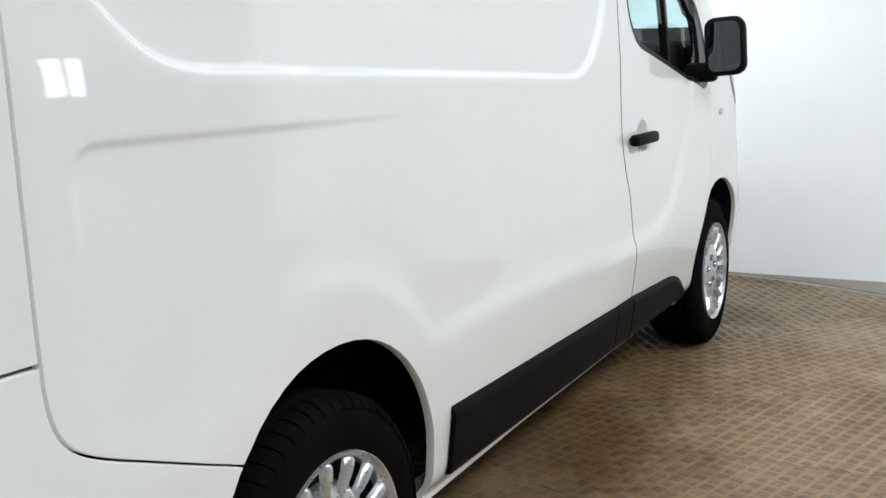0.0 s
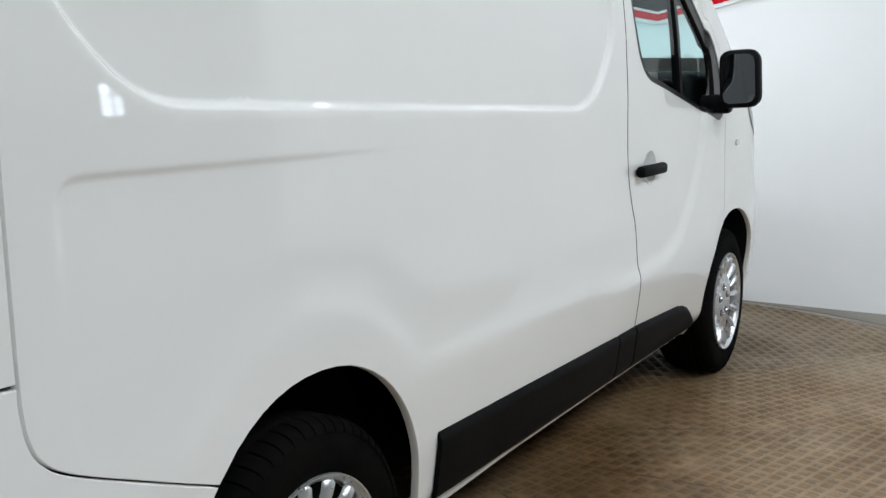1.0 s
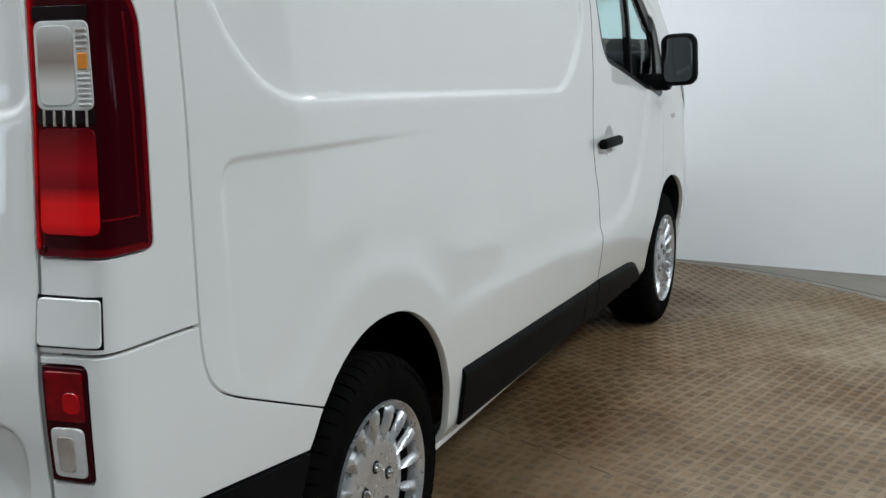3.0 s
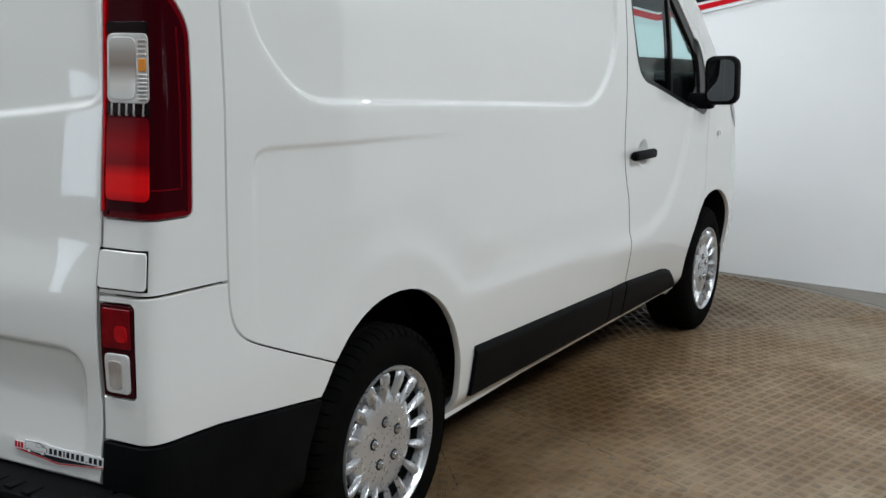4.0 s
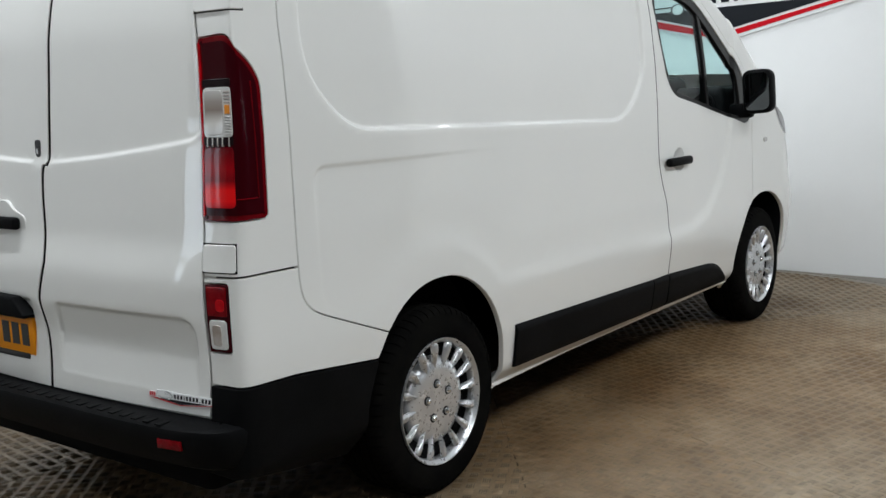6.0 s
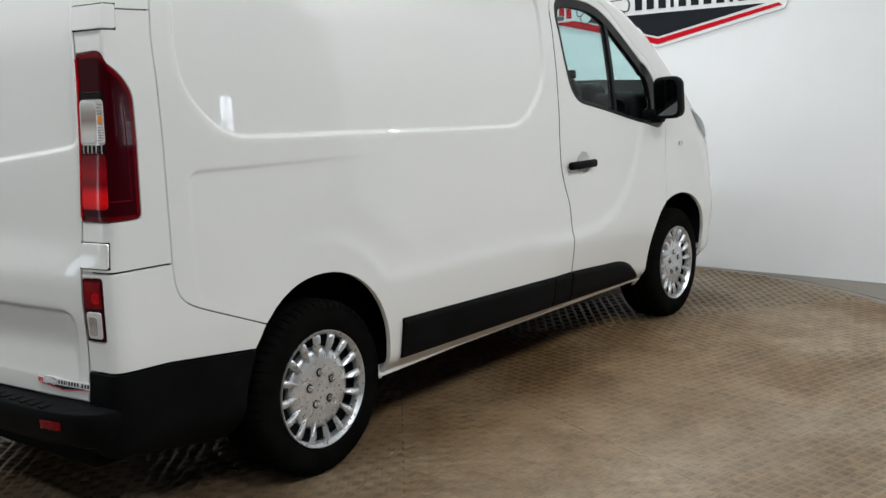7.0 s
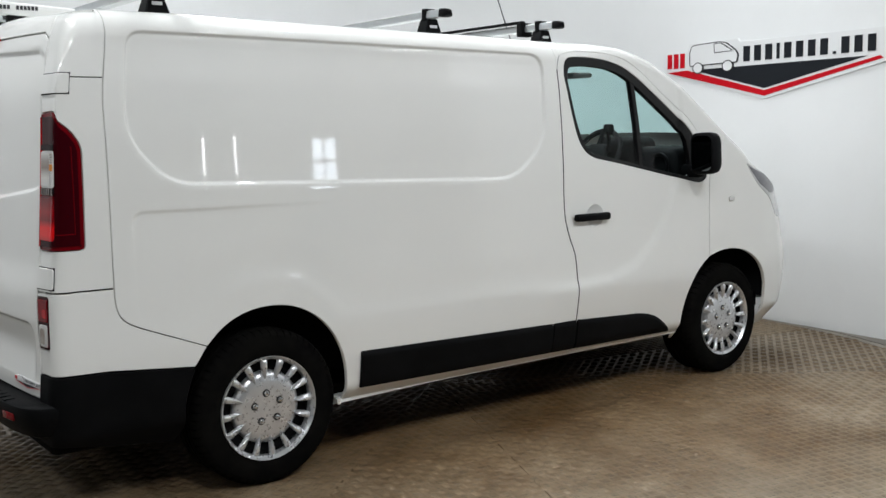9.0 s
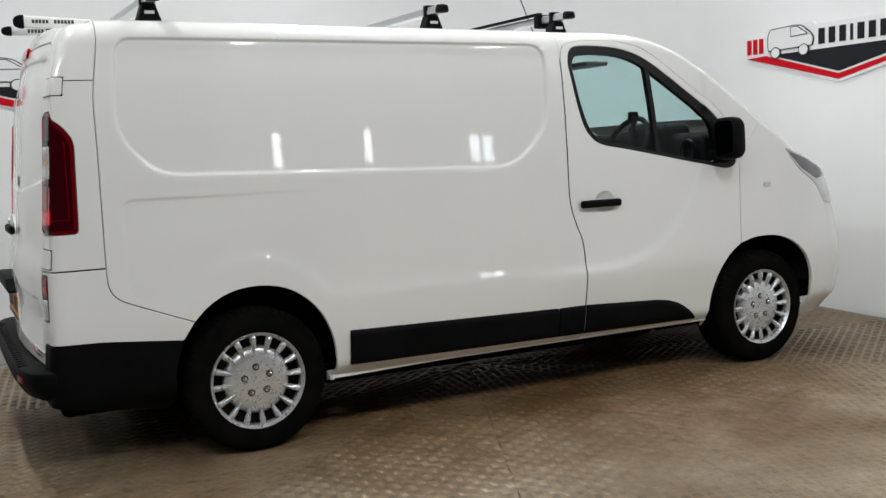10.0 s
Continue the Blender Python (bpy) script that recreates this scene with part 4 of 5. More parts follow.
# red high brake light above the doors
sheet("brake_light", body, rounded([(U_MID, 1.86), (U_MID + 0.13, 1.86), (U_MID + 0.13, 1.905), (U_MID, 1.905)], 0.01), RED, van, "red high brake light", step=0.03, gap=0.0, lift=0.012, depth=0.02)
sheet("brake_light_half", body, rounded([(U_MID, 1.86), (U_MID + 0.13, 1.86), (U_MID + 0.13, 1.905), (U_MID, 1.905)], 0.01), RED, van, step=0.03, gap=0.0, lift=0.012, depth=0.02, mirrored=True)
# badge: plain silver shapes on the left rear door
for (a, b, h) in ((0.47, 0.505, 0.04), (0.515, 0.545, 0.04), (0.555, 0.58, 0.04)):
    sheet("badge_shape", flat(hx - 0.001), [(a, 1.03), (a, 1.03 + h), (b, 1.03 + h), (b, 1.03)], CHROME, door_left, step=0.03, gap=0.0, lift=0.004, depth=0.006)


def dealer_sign(parent, place, scale, width_dir):
    """The dealer's sign as plain shapes: red and black chevrons, bars for the lettering and a van outline. place(a, b, d): a along, b up, d proud."""
    def flat_shape(name, outline, mat, d, label="", holes=()):
        surf = lambda u, v, l: place(np.asarray(u), np.asarray(v), np.asarray(l))
        return sheet(name, surf, outline, mat, parent, label, holes=holes, step=0.12 * scale, gap=0.0, lift=d * scale, depth=d * scale + 0.001, edge=0.001 * scale, mirrored=False)
    w = lambda pts: [(a * scale, b * scale) for a, b in pts]
    flat_shape("backing", w([(-0.01, 0.13), (0.0, 0.10), (1.05, -0.30), (1.10, -0.30), (2.17, 0.05), (2.19, 0.11), (2.17, 0.43), (0.82, 0.43), (0.80, 0.47), (0.26, 0.46), (0.24, 0.36), (0.0, 0.36)]), SIGN_WHITE, 0.012)
    flat_shape("red_chevron", w([(0.0, 0.10), (0.24, 0.115), (1.08, -0.20), (2.12, 0.12), (2.15, 0.09), (1.08, -0.27)]), SIGN_RED, 0.016)
    flat_shape("black_chevron", w([(0.30, 0.115), (0.84, 0.118), (2.02, 0.125), (1.08, -0.175)]), SIGN_BLACK, 0.016)
    x = 0.0
    for i in range(3):
        flat_shape("red_bar", w([(x + 0.004, 0.15), (x + 0.058, 0.15), (x + 0.058, 0.345), (x + 0.004, 0.345)]), SIGN_RED, 0.017)
        x += 0.076
    x = 0.86
    for i in range(12):
        b = 0.03 if i in (3, 8) else 0.068
        h = 0.03 if i == 8 else 0.19
        flat_shape("black_bar", w([(x, 0.175), (x + b, 0.175), (x + b, 0.175 + h), (x, 0.175 + h)]), SIGN_BLACK, 0.017)
        x += b + 0.044
    body_line = [(0.27, 0.16), (0.265, 0.34), (0.29, 0.43), (0.33, 0.445), (0.60, 0.46), (0.68, 0.44), (0.79, 0.33), (0.815, 0.27), (0.80, 0.17)]
    outer = rounded(w(body_line), 0.02 * scale)
    inner = [tuple(p) for p in shifted(np.array(outer), 0.012 * scale)]
    flat_shape("van_outline", outer, INK, 0.020)
    flat_shape("van_shape", inner, SIGN_WHITE, 0.022)
    for cx in (0.37, 0.70):
        ring = [(cx + 0.062 * math.cos(t), 0.135 + 0.075 * math.sin(t)) for t in np.linspace(0, 2 * math.pi, 20, endpoint=False)]
        flat_shape("wheel_outline", w(ring), INK, 0.024)
        ring = [(cx + 0.050 * math.cos(t), 0.135 + 0.062 * math.sin(t)) for t in np.linspace(0, 2 * math.pi, 20, endpoint=False)]
        flat_shape("wheel_shape", w(ring), SIGN_WHITE, 0.026)
    win = rounded(w([(0.55, 0.31), (0.545, 0.44), (0.63, 0.44), (0.77, 0.32)]), 0.012 * scale)
    flat_shape("window_outline", win, INK, 0.024)
    flat_shape("window_shape", [tuple(p) for p in shifted(np.array(win), 0.010 * scale)], SIGN_WHITE, 0.026)


sticker = new("sticker")
sticker["label"] = "small red, black and white dealer sticker"
sticker.parent = van
_sx = 0.262 / 2.18


def sticker_place(a, b, l):
    yy = -(0.505 + a)
    z = 0.530 + 0.55 * np.where(b < 0.1 * _sx, 0.1 * _sx + (b - 0.1 * _sx) * 0.55, b)
    u = U_REAR - (U_REAR - U_MID) * (1 - np.abs(yy) / 0.838)
    p = body(u, z)
    return np.stack([p[:, 0] - 0.0015 - l, yy, z], 1)


dealer_sign(sticker, sticker_place, _sx, 1)


# ---- wheels ----
def wheel_at(x, side, turn):
    """A wheel: dark steel rim, tyre with grooves, silver cover with sixteen vanes, five bolts."""
    rim = part_from(lathe([(0.05, 0.02), (0.20, 0.03), (0.21, 0.0), (0.215, -0.02), (0.215, 0.16), (0.19, 0.18)], 48), "wheel", STEEL, van, "black tyre on a steel wheel with a silver cover")
    tyre = [(0.212, -0.012), (0.222, -0.020), (0.250, -0.026), (0.290, -0.024), (0.316, -0.014), (0.325, 0.0), (0.3285, 0.018)]
    for g in (0.045, 0.085, 0.125, 0.165):
        tyre += [(0.3345, g - 0.006), (0.326, g - 0.004), (0.326, g + 0.004), (0.3345, g + 0.006)]
    tyre += [(0.3285, 0.185), (0.316, 0.205), (0.27, 0.215), (0.215, 0.205)]
    tv, tf = lathe(tyre, 72)
    part_from((tv, tf), "tyre", RUBBER, rim)
    nb = 58
    bm_v, bm_f = [], []
    for i in range(nb):
        for sgn in (0, 1):
            a = 2 * math.pi * (i + 0.5 * sgn) / nb
            line = ((0.306, -0.0215), (0.3205, -0.0145), (0.3305, -0.001), (0.3355, 0.016), (0.3355, 0.037), (0.322, 0.038)) if not sgn else ((0.306, 0.2165), (0.3205, 0.205), (0.3305, 0.19), (0.3355, 0.174), (0.3355, 0.156), (0.322, 0.155))
            b0 = len(bm_v)
            for r, yy in line:
                for da in (-0.046, 0.046):
                    sk = 0.25 * (yy - 0.09) 
                    bm_v.append((r * math.cos(a + da + sk), yy, r * math.sin(a + da + sk)))
            for q in range(5):
                bm_f.append((b0 + 2 * q, b0 + 2 * q + 1, b0 + 2 * q + 3, b0 + 2 * q + 2))
            for e in (0, 1):
                bm_f.append(tuple(b0 + 2 * q + e for q in range(6)))
    part_from((bm_v, bm_f), "tread_block", RUBBER, rim)["kind"] = "stuff"
    # cover: domed centre, blades that run out to a thin ring
    cov = [(0.0001, -0.0065), (0.06, -0.008), (0.110, -0.0075), (0.134, -0.004), (0.148, 0.003), (0.156, 0.014), (0.158, 0.030)]
    cover = part_from(lathe(cov, 64), "wheel_cover", SILVER, rim, "silver plastic wheel cover")
    part_from(lathe([(0.205, 0.012), (0.206, -0.008), (0.209, -0.0165), (0.216, -0.0225), (0.220, -0.0280), (0.2225, -0.0285), (0.2250, -0.012)], 64), "cover_ring", SILVER, cover)
    for i in range(16):
        a = 2 * math.pi * i / 16 + 0.05
        v = []
        for r, hw, y in ((0.118, 0.0006, -0.0065), (0.135, 0.0066, -0.0120), (0.154, 0.0112, -0.0180), (0.182, 0.0146, -0.0235), (0.202, 0.0154, -0.0240), (0.210, 0.0154, -0.016)):
            for o, dy in ((-hw, 0.016), (-hw * 0.72, 0.003), (-hw * 0.30, 0.0), (hw * 0.70, 0.0055), (hw, 0.018)):
                v.append((r * math.cos(a) - o * math.sin(a), y + dy, r * math.sin(a) + o * math.cos(a)))
        f = [(5 * p + q, 5 * p + q + 1, 5 * p + q + 6, 5 * p + q + 5) for p in range(5) for q in range(4)]
        part_from((v, f), "vane", SILVER, cover, sharp=50)
    for i in range(5):
        a = 2 * math.pi * i / 5 + 1.25
        c = Vector((0.063 * math.cos(a), -0.0085, 0.063 * math.sin(a)))
        dv, df = lathe([(0.0001, -0.013), (0.006, -0.0122), (0.0098, -0.009), (0.0118, -0.003), (0.012, 0.004)], 14)
        part_from(([Vector(p) + c for p in dv], df), "wheel_bolt", CHROME, cover)
        dv, df = lathe([(0.012, -0.0008), (0.0165, -0.0010), (0.0170, 0.004)], 16)
        part_from(([Vector(p) + c for p in dv], df), "bolt_well", STEEL, cover)
    m = Matrix.Translation((x, -0.878, 0.335)) @ Matrix.Rotation(turn, 4, "Y")
    if side > 0:
        m = Matrix.Translation((x, 0.878, 0.335)) @ Matrix.Rotation(math.pi, 4, "Z") @ Matrix.Rotation(turn, 4, "Y")
    rim.matrix_basis = m
    return rim


def part_from(vf, name, mat, parent, label="", sharp=35):
    verts, faces = vf
    me = bpy.data.meshes.new(name)
    me.from_pydata([tuple(v) for v in verts], [], faces)
    bm = bmesh.new()
    bm.from_mesh(me)
    bmesh.ops.recalc_face_normals(bm, faces=bm.faces)
    bm.to_mesh(me)
    bm.free()
    me.materials.append(mat)
    me.shade_smooth()
    me.set_sharp_from_angle(angle=radians(sharp))
    return put(new(name, me), parent, label)


wheel_at(REAR_WHEEL[0], -1, -0.41)
wheel_at(FRONT_WHEEL[0], -1, -0.36)
for x in (REAR_WHEEL[0], FRONT_WHEEL[0]):
    wheel_at(x, 1, 0.4)

# underside; the low black blocks are added to keep the floor beneath dark
for name, lo_c, hi_c, r in (("floor_pan", (0.45, -0.70, 0.31), (4.70, 0.70, 0.42), 0.02), ("rear_shade_block", (0.14, -0.66, 0.23), (0.62, 0.66, 0.42), 0.03),
                            ("middle_shade_block", (1.42, -0.50, 0.16), (3.6, 0.50, 0.31), 0.05), ("front_shade_block", (3.6, -0.5, 0.18), (4.6, 0.5, 0.31), 0.03)):
    bm = bmesh.new()
    box(bm, lo_c, hi_c, r)
    part(name, bm, SEAM, van)
for x in (REAR_WHEEL[0], FRONT_WHEEL[0]):
    part_from(tube([(x, -0.78, 0.30), (x, 0.78, 0.30)], 0.04), "axle", SEAM, van)

# ---- cab ----
bm = bmesh.new()
box(bm, (2.66, -0.84, 0.4), (2.70, 0.84, 1.90), 0.01)
for v in bm.verts:
    if v.co.z > 1.8:
        v.co.y *= 0.88
part("bulkhead", bm, INTERIOR, van)
bm = bmesh.new()
box(bm, (2.6, -0.84, 0.42), (4.0, 0.84, 0.50), 0.01)
part("cab_floor", bm, INTERIOR, van)
bm = bmesh.new()
box(bm, (3.68, -0.84, 0.85), (4.16, 0.84, 1.385), 0.06, segments=4)
for v in bm.verts:
    if v.co.x < 3.9 and v.co.z < 1.1:
        v.co.x += 0.12 * (1.1 - v.co.z) / 0.3
    v.co.z += 0.02 * math.sin(v.co.y * 4)
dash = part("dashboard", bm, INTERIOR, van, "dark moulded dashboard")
for y in (-0.72, -0.12, 0.12):
    ring = [(3.675, y + 0.062 * math.cos(t), 1.28 + 0.062 * math.sin(t)) for t in np.linspace(0, 2 * math.pi, 20, endpoint=False)]
    part_from(tube(ring, 0.010, 8, True), "air_vent", GLOSS_BLACK, dash)
bm = bmesh.new()
box(bm, (3.65, -0.15, 1.05), (3.72, 0.15, 1.22), 0.02)
part("radio_panel", bm, GLOSS_BLACK, dash)
bm = bmesh.new()
box(bm, (3.62, -0.56, 1.24), (3.86, -0.24, 1.445), 0.05, segments=4)
part("instrument_hood", bm, INTERIOR, dash)
tilt = Matrix.Translation((3.48, -0.40, 1.33)) @ Matrix.Rotation(radians(-62), 4, "Y")
ring = [tilt @ Vector((0.172 * math.cos(t), 0.172 * math.sin(t), 0)) for t in np.linspace(0, 2 * math.pi, 40, endpoint=False)]
wheel_ring = part_from(tube(ring, 0.016, 10, True), "steering_wheel", INTERIOR, van, "black steering wheel")
for a in (0.1, 2.1, 4.2):
    part_from(tube([tilt @ Vector((0.03 * math.cos(a), 0.03 * math.sin(a), 0.0)), tilt @ Vector((0.168 * math.cos(a), 0.168 * math.sin(a), 0))], 0.018, 8), "spoke", INTERIOR, wheel_ring)
bm = bmesh.new()
box(bm, (-0.075, -0.075, -0.02), (0.075, 0.075, 0.03), 0.02, m=tilt, segments=3)
part("hub", bm, INTERIOR, wheel_ring)
part_from(tube([tilt @ Vector((0, 0, 0)), (3.82, -0.40, 1.14)], 0.035), "column", INTERIOR, wheel_ring)
for y in (-0.42, 0.18, 0.58):
    bm = bmesh.new()
    box(bm, (2.80, y - 0.22, 0.72), (3.28, y + 0.22, 0.86), 0.05, segments=3)
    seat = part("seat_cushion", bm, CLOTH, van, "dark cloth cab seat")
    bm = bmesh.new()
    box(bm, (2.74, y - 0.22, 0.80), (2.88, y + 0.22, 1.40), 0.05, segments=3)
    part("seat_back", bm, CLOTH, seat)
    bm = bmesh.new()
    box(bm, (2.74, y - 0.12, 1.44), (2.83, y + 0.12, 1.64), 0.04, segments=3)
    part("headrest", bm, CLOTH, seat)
bm = bmesh.new()
box(bm, (2.6, -0.74, 1.90), (3.05, 0.74, 1.925), 0.01)
part("headlining", bm, WHITE_PLASTIC, van)
bm = bmesh.new()
box(bm, (2.98, -0.70, 1.775), (3.13, -0.30, 1.80), 0.01)
part("sun_visor", bm, WHITE_PLASTIC, van, "pale folded sun visor")
bm = bmesh.new()
box(bm, (3.36, -0.60, 1.47), (3.42, -0.56, 1.52), 0.012)
box(bm, (3.38, -0.59, 1.36), (3.40, -0.57, 1.48), 0.004)
part("wheel_knob", bm, INTERIOR, wheel_ring, "black knob beside the steering wheel rim")
bm = bmesh.new()
box(bm, (3.28, -0.09, 1.74), (3.31, 0.13, 1.80), 0.012)
part("rear_view_mirror", bm, INTERIOR, van)

# ---- aerial and roof bars ----
part_from(tube([(2.93, -0.25, 2.0), (2.80, -0.25, 2.30), (2.70, -0.25, 2.52)], 0.0035, 6), "aerial", INK, van, "thin black roof aerial")


def roof_bar(x, y0, y1, z, label):
    """An aluminium bar across the roof on two black feet, with black end caps."""
    prof = rounded([(-0.030, -0.020), (0.030, -0.020), (0.022, 0.020), (-0.022, 0.020)], 0.011, 3)
    k = len(prof)
    verts = [(a, y0, b) for a, b in prof] + [(a, y1, b) for a, b in prof]
    faces = [(j, (j + 1) % k, k + (j + 1) % k, k + j) for j in range(k)] + [tuple(range(k)), tuple(range(k, 2 * k))]
    bar = part_from((verts, faces), "roof_bar", ALLOY, None)
    tagged(bar, label, "roof bar", "bars across the roof")
    for y, s in ((y0, -1), (y1, 1)):
        v, rings = [], ((0.0, 1.06), (0.028, 1.04), (0.045, 0.85), (0.054, 0.45))
        for d, sc in rings:
            v += [(a * sc, y + s * d, b * sc - 0.05 * d) for a, b in prof]
        f = [(i * k + j, i * k + (j + 1) % k, (i + 1) * k + (j + 1) % k, (i + 1) * k + j) for i in range(3) for j in range(k)]
        f += [tuple(range(k)), tuple(3 * k + j for j in range(k))]
        part_from((v, f), "end_cap", PLASTIC, bar)
        yf = y - s * 0.115
        bm = bmesh.new()
        for lo, hi, tz, bz in ((0.052, 0.030, -0.022, -0.098),):
            box(bm, (-0.03, yf - 0.035, bz), (0.03, yf + 0.035, tz), 0.004, segments=1)
            for q in bm.verts:
                if q.co.z < -0.07:
                    q.co.x *= 1.75
                    q.co.y = yf + (q.co.y - yf) * 1.2
        foot = part("foot", bm, PLASTIC, bar)
        bm = bmesh.new()
        box(bm, (-0.034, yf - 0.016, -0.030), (0.034, yf + 0.016, 0.030), 0.004, segments=1)
        part("clamp", bm, PLASTIC, foot)
        bm = bmesh.new()
        box(bm, (-0.022, yf - 0.040 if s < 0 else yf + 0.036, -0.066), (0.022, yf - 0.036 if s < 0 else yf + 0.040, -0.052))
        part("label_bar", bm, SIGN_WHITE, foot)
    bar.matrix_basis = Matrix.Translation((x, 0, z))
    return bar


roof_bar(0.625, -0.80, 0.80, 2.068, "silver aluminium roof bar near the rear of the van roof")
roof_bar(2.085, -0.70, 0.70, 2.062, "silver aluminium roof bar over the middle of the van")
bar_front = roof_bar(2.89, -0.655, 0.655, 2.052, "silver aluminium roof bar behind the windscreen")
bm = bmesh.new()
box(bm, (-0.05, -0.44, -0.045), (0.03, -0.395, 0.03), 0.004)
part("clamp", bm, PLASTIC, bar_front)
bm = bmesh.new()
box(bm, (-0.045, -0.43, 0.026), (-0.012, 0.5, 0.040), 0.004)
part("wind_strip", bm, PLASTIC, bar_front)

# ladder holder: two bars that stick out over the rear of the roof
holder = tagged(new("ladder_holder"), "white and silver ladder holder bars on the rear of the roof", "ladder rack")
for y, z, r, mat, x0, x1, dz in ((0.20, 2.068, 0.030, WHITE_PLASTIC, 0.195, 0.62, -0.02), (0.42, 2.045, 0.022, ALLOY, 0.155, 0.60, 0.0)):
    prof = rounded([(-r * 0.8, -r), (r * 0.8, -r), (r * 0.8, r), (-r * 0.8, r)], 0.010, 3)
    k = len(prof)
    verts = [(x0, y + a, z + b) for a, b in prof] + [(x1, y + a, z + dz + b) for a, b in prof]
    faces = [(j, (j + 1) % k, k + (j + 1) % k, k + j) for j in range(k)] + [tuple(range(k)), tuple(range(k, 2 * k))]
    beam = part_from((verts, faces), "beam", mat, holder)
    v = []
    for d, sc in ((0.0, 1.1), (0.02, 1.08), (0.042, 0.75), (0.048, 0.4)):
        v += [(x0 - d, y + a * sc, z + b * sc) for a, b in prof]
    f = [(i * k + j, i * k + (j + 1) % k, (i + 1) * k + (j + 1) % k, (i + 1) * k + j) for i in range(3) for j in range(k)]
    f += [tuple(range(k)), tuple(3 * k + j for j in range(k))]
    part_from((v, f), "end_cap", PLASTIC, beam)
    for xx, count in ((0.232, 5), (0.337, 6)):
        for q in range(count):
            bm = bmesh.new()
            box(bm, (xx + q * 0.0165, y - r * 0.8 - 0.002, z - 0.009), (xx + q * 0.0165 + 0.012, y - r * 0.8, z + 0.009))
            part("label_bar", bm, INK, beam)
    bm = bmesh.new()
    box(bm, (0.30, y - 0.02, 1.962), (0.52, y + 0.02, z - r), 0.004)
    part("bracket", bm, PLASTIC, beam)

# ---- the room ----
def wall(name, lo, hi, mat=WALL, label="plain white painted wall", category="wall"):
    bm = bmesh.new()
    box(bm, lo, hi)
    ob = part(name, bm, mat, None, smooth=False)
    return tagged(ob, label, category, kind="structure")


# The front wall stands slightly askew to the van.
LEAN_YAW = radians(-4.0)
pivot = Matrix.Translation((X_FRONT, 0, 0)) @ Matrix.Rotation(LEAN_YAW, 4, "Z")
front_wall = wall("wall_front", (0, Y_STEP, 0), (0.2, 3.9, CEILING))
front_wall.matrix_basis = pivot
wall("wall_left", (X_REAR - 0.2, Y_LEFT, 0), (X_FRONT + 0.5, Y_LEFT + 0.2, CEILING))
verts, faces = [], []
COVE = 1.7
for i in range(25):
    a = radians(94 * i / 24)
    x, y = 4.186 + COVE * math.sin(a), Y_LEFT - COVE + COVE * math.cos(a) - 0.001
    verts += [(x, y, 0.0), (x, y, CEILING)]
for i in range(24):
    faces.append((2 * i, 2 * i + 1, 2 * i + 3, 2 * i + 2))
tagged(mesh_object("wall_corner", verts, faces, WALL), "rounded white corner between two walls", "wall", kind="structure")
wall("wall_right", (X_REAR - 0.2, Y_RIGHT - 0.2, 0), (X_HALL + 0.2, Y_RIGHT, CEILING), DARK_WALL, "grey hall wall")
wall("wall_step", (5.64, Y_STEP, 0), (X_HALL, Y_STEP + 0.2, CEILING), DARK_WALL, "grey hall wall")
wall("wall_far", (X_HALL, Y_RIGHT, 0), (X_HALL + 0.2, Y_STEP + 0.2, CEILING), DARK_WALL, "grey hall wall")
wall("wall_rear", (X_REAR - 0.2, Y_RIGHT, 0), (X_REAR, Y_LEFT, CEILING), DARK_WALL, "grey hall wall")
wall("ceiling", (X_REAR - 0.2, Y_RIGHT - 0.2, CEILING), (X_HALL + 0.2, Y_LEFT + 0.2, CEILING + 0.15), CEIL, "white sheet ceiling with tube lights", "ceiling")

CX, CY, RADIUS, RING = 2.62, 0.12, 3.10, 0.07
# floor round the turntable
n = 96
verts, faces = [], []
lo, hi = (X_REAR - 0.2, Y_RIGHT - 0.2), (X_HALL + 0.2, Y_LEFT + 0.2)
for i in range(n):
    a = 2 * math.pi * i / n
    c, s = math.cos(a), math.sin(a)
    tx = ((hi[0] if c > 0 else lo[0]) - CX) / c if abs(c) > 1e-9 else 1e9
    ty = ((hi[1] if s > 0 else lo[1]) - CY) / s if abs(s) > 1e-9 else 1e9
    t = min(tx, ty)
    verts += [(CX + (RADIUS + RING + 0.012) * c, CY + (RADIUS + RING + 0.012) * s, 0.0), (CX + t * c, CY + t * s, 0.0), (CX + (RADIUS + RING + 0.012) * c, CY + (RADIUS + RING + 0.012) * s, -0.05)]
for i in range(n):
    j = (i + 1) % n
    faces += [(3 * i, 3 * i + 1, 3 * j + 1, 3 * j), (3 * i + 2, 3 * i, 3 * j, 3 * j + 2)]
tagged(mesh_object("floor", verts, faces, CONCRETE, False), "grey painted floor round the turntable", "floor", kind="structure")
PIT = material("dirt_in_joints", (0.03, 0.022, 0.014), 0.9)
under = mesh_object("floor_base", [(lo[0], lo[1], -0.04), (hi[0], lo[1], -0.04), (hi[0], hi[1], -0.04), (lo[0], hi[1], -0.04)], [(0, 1, 2, 3)], PIT, False)
tagged(under, "dark pit floor under the turntable", "floor", kind="structure")

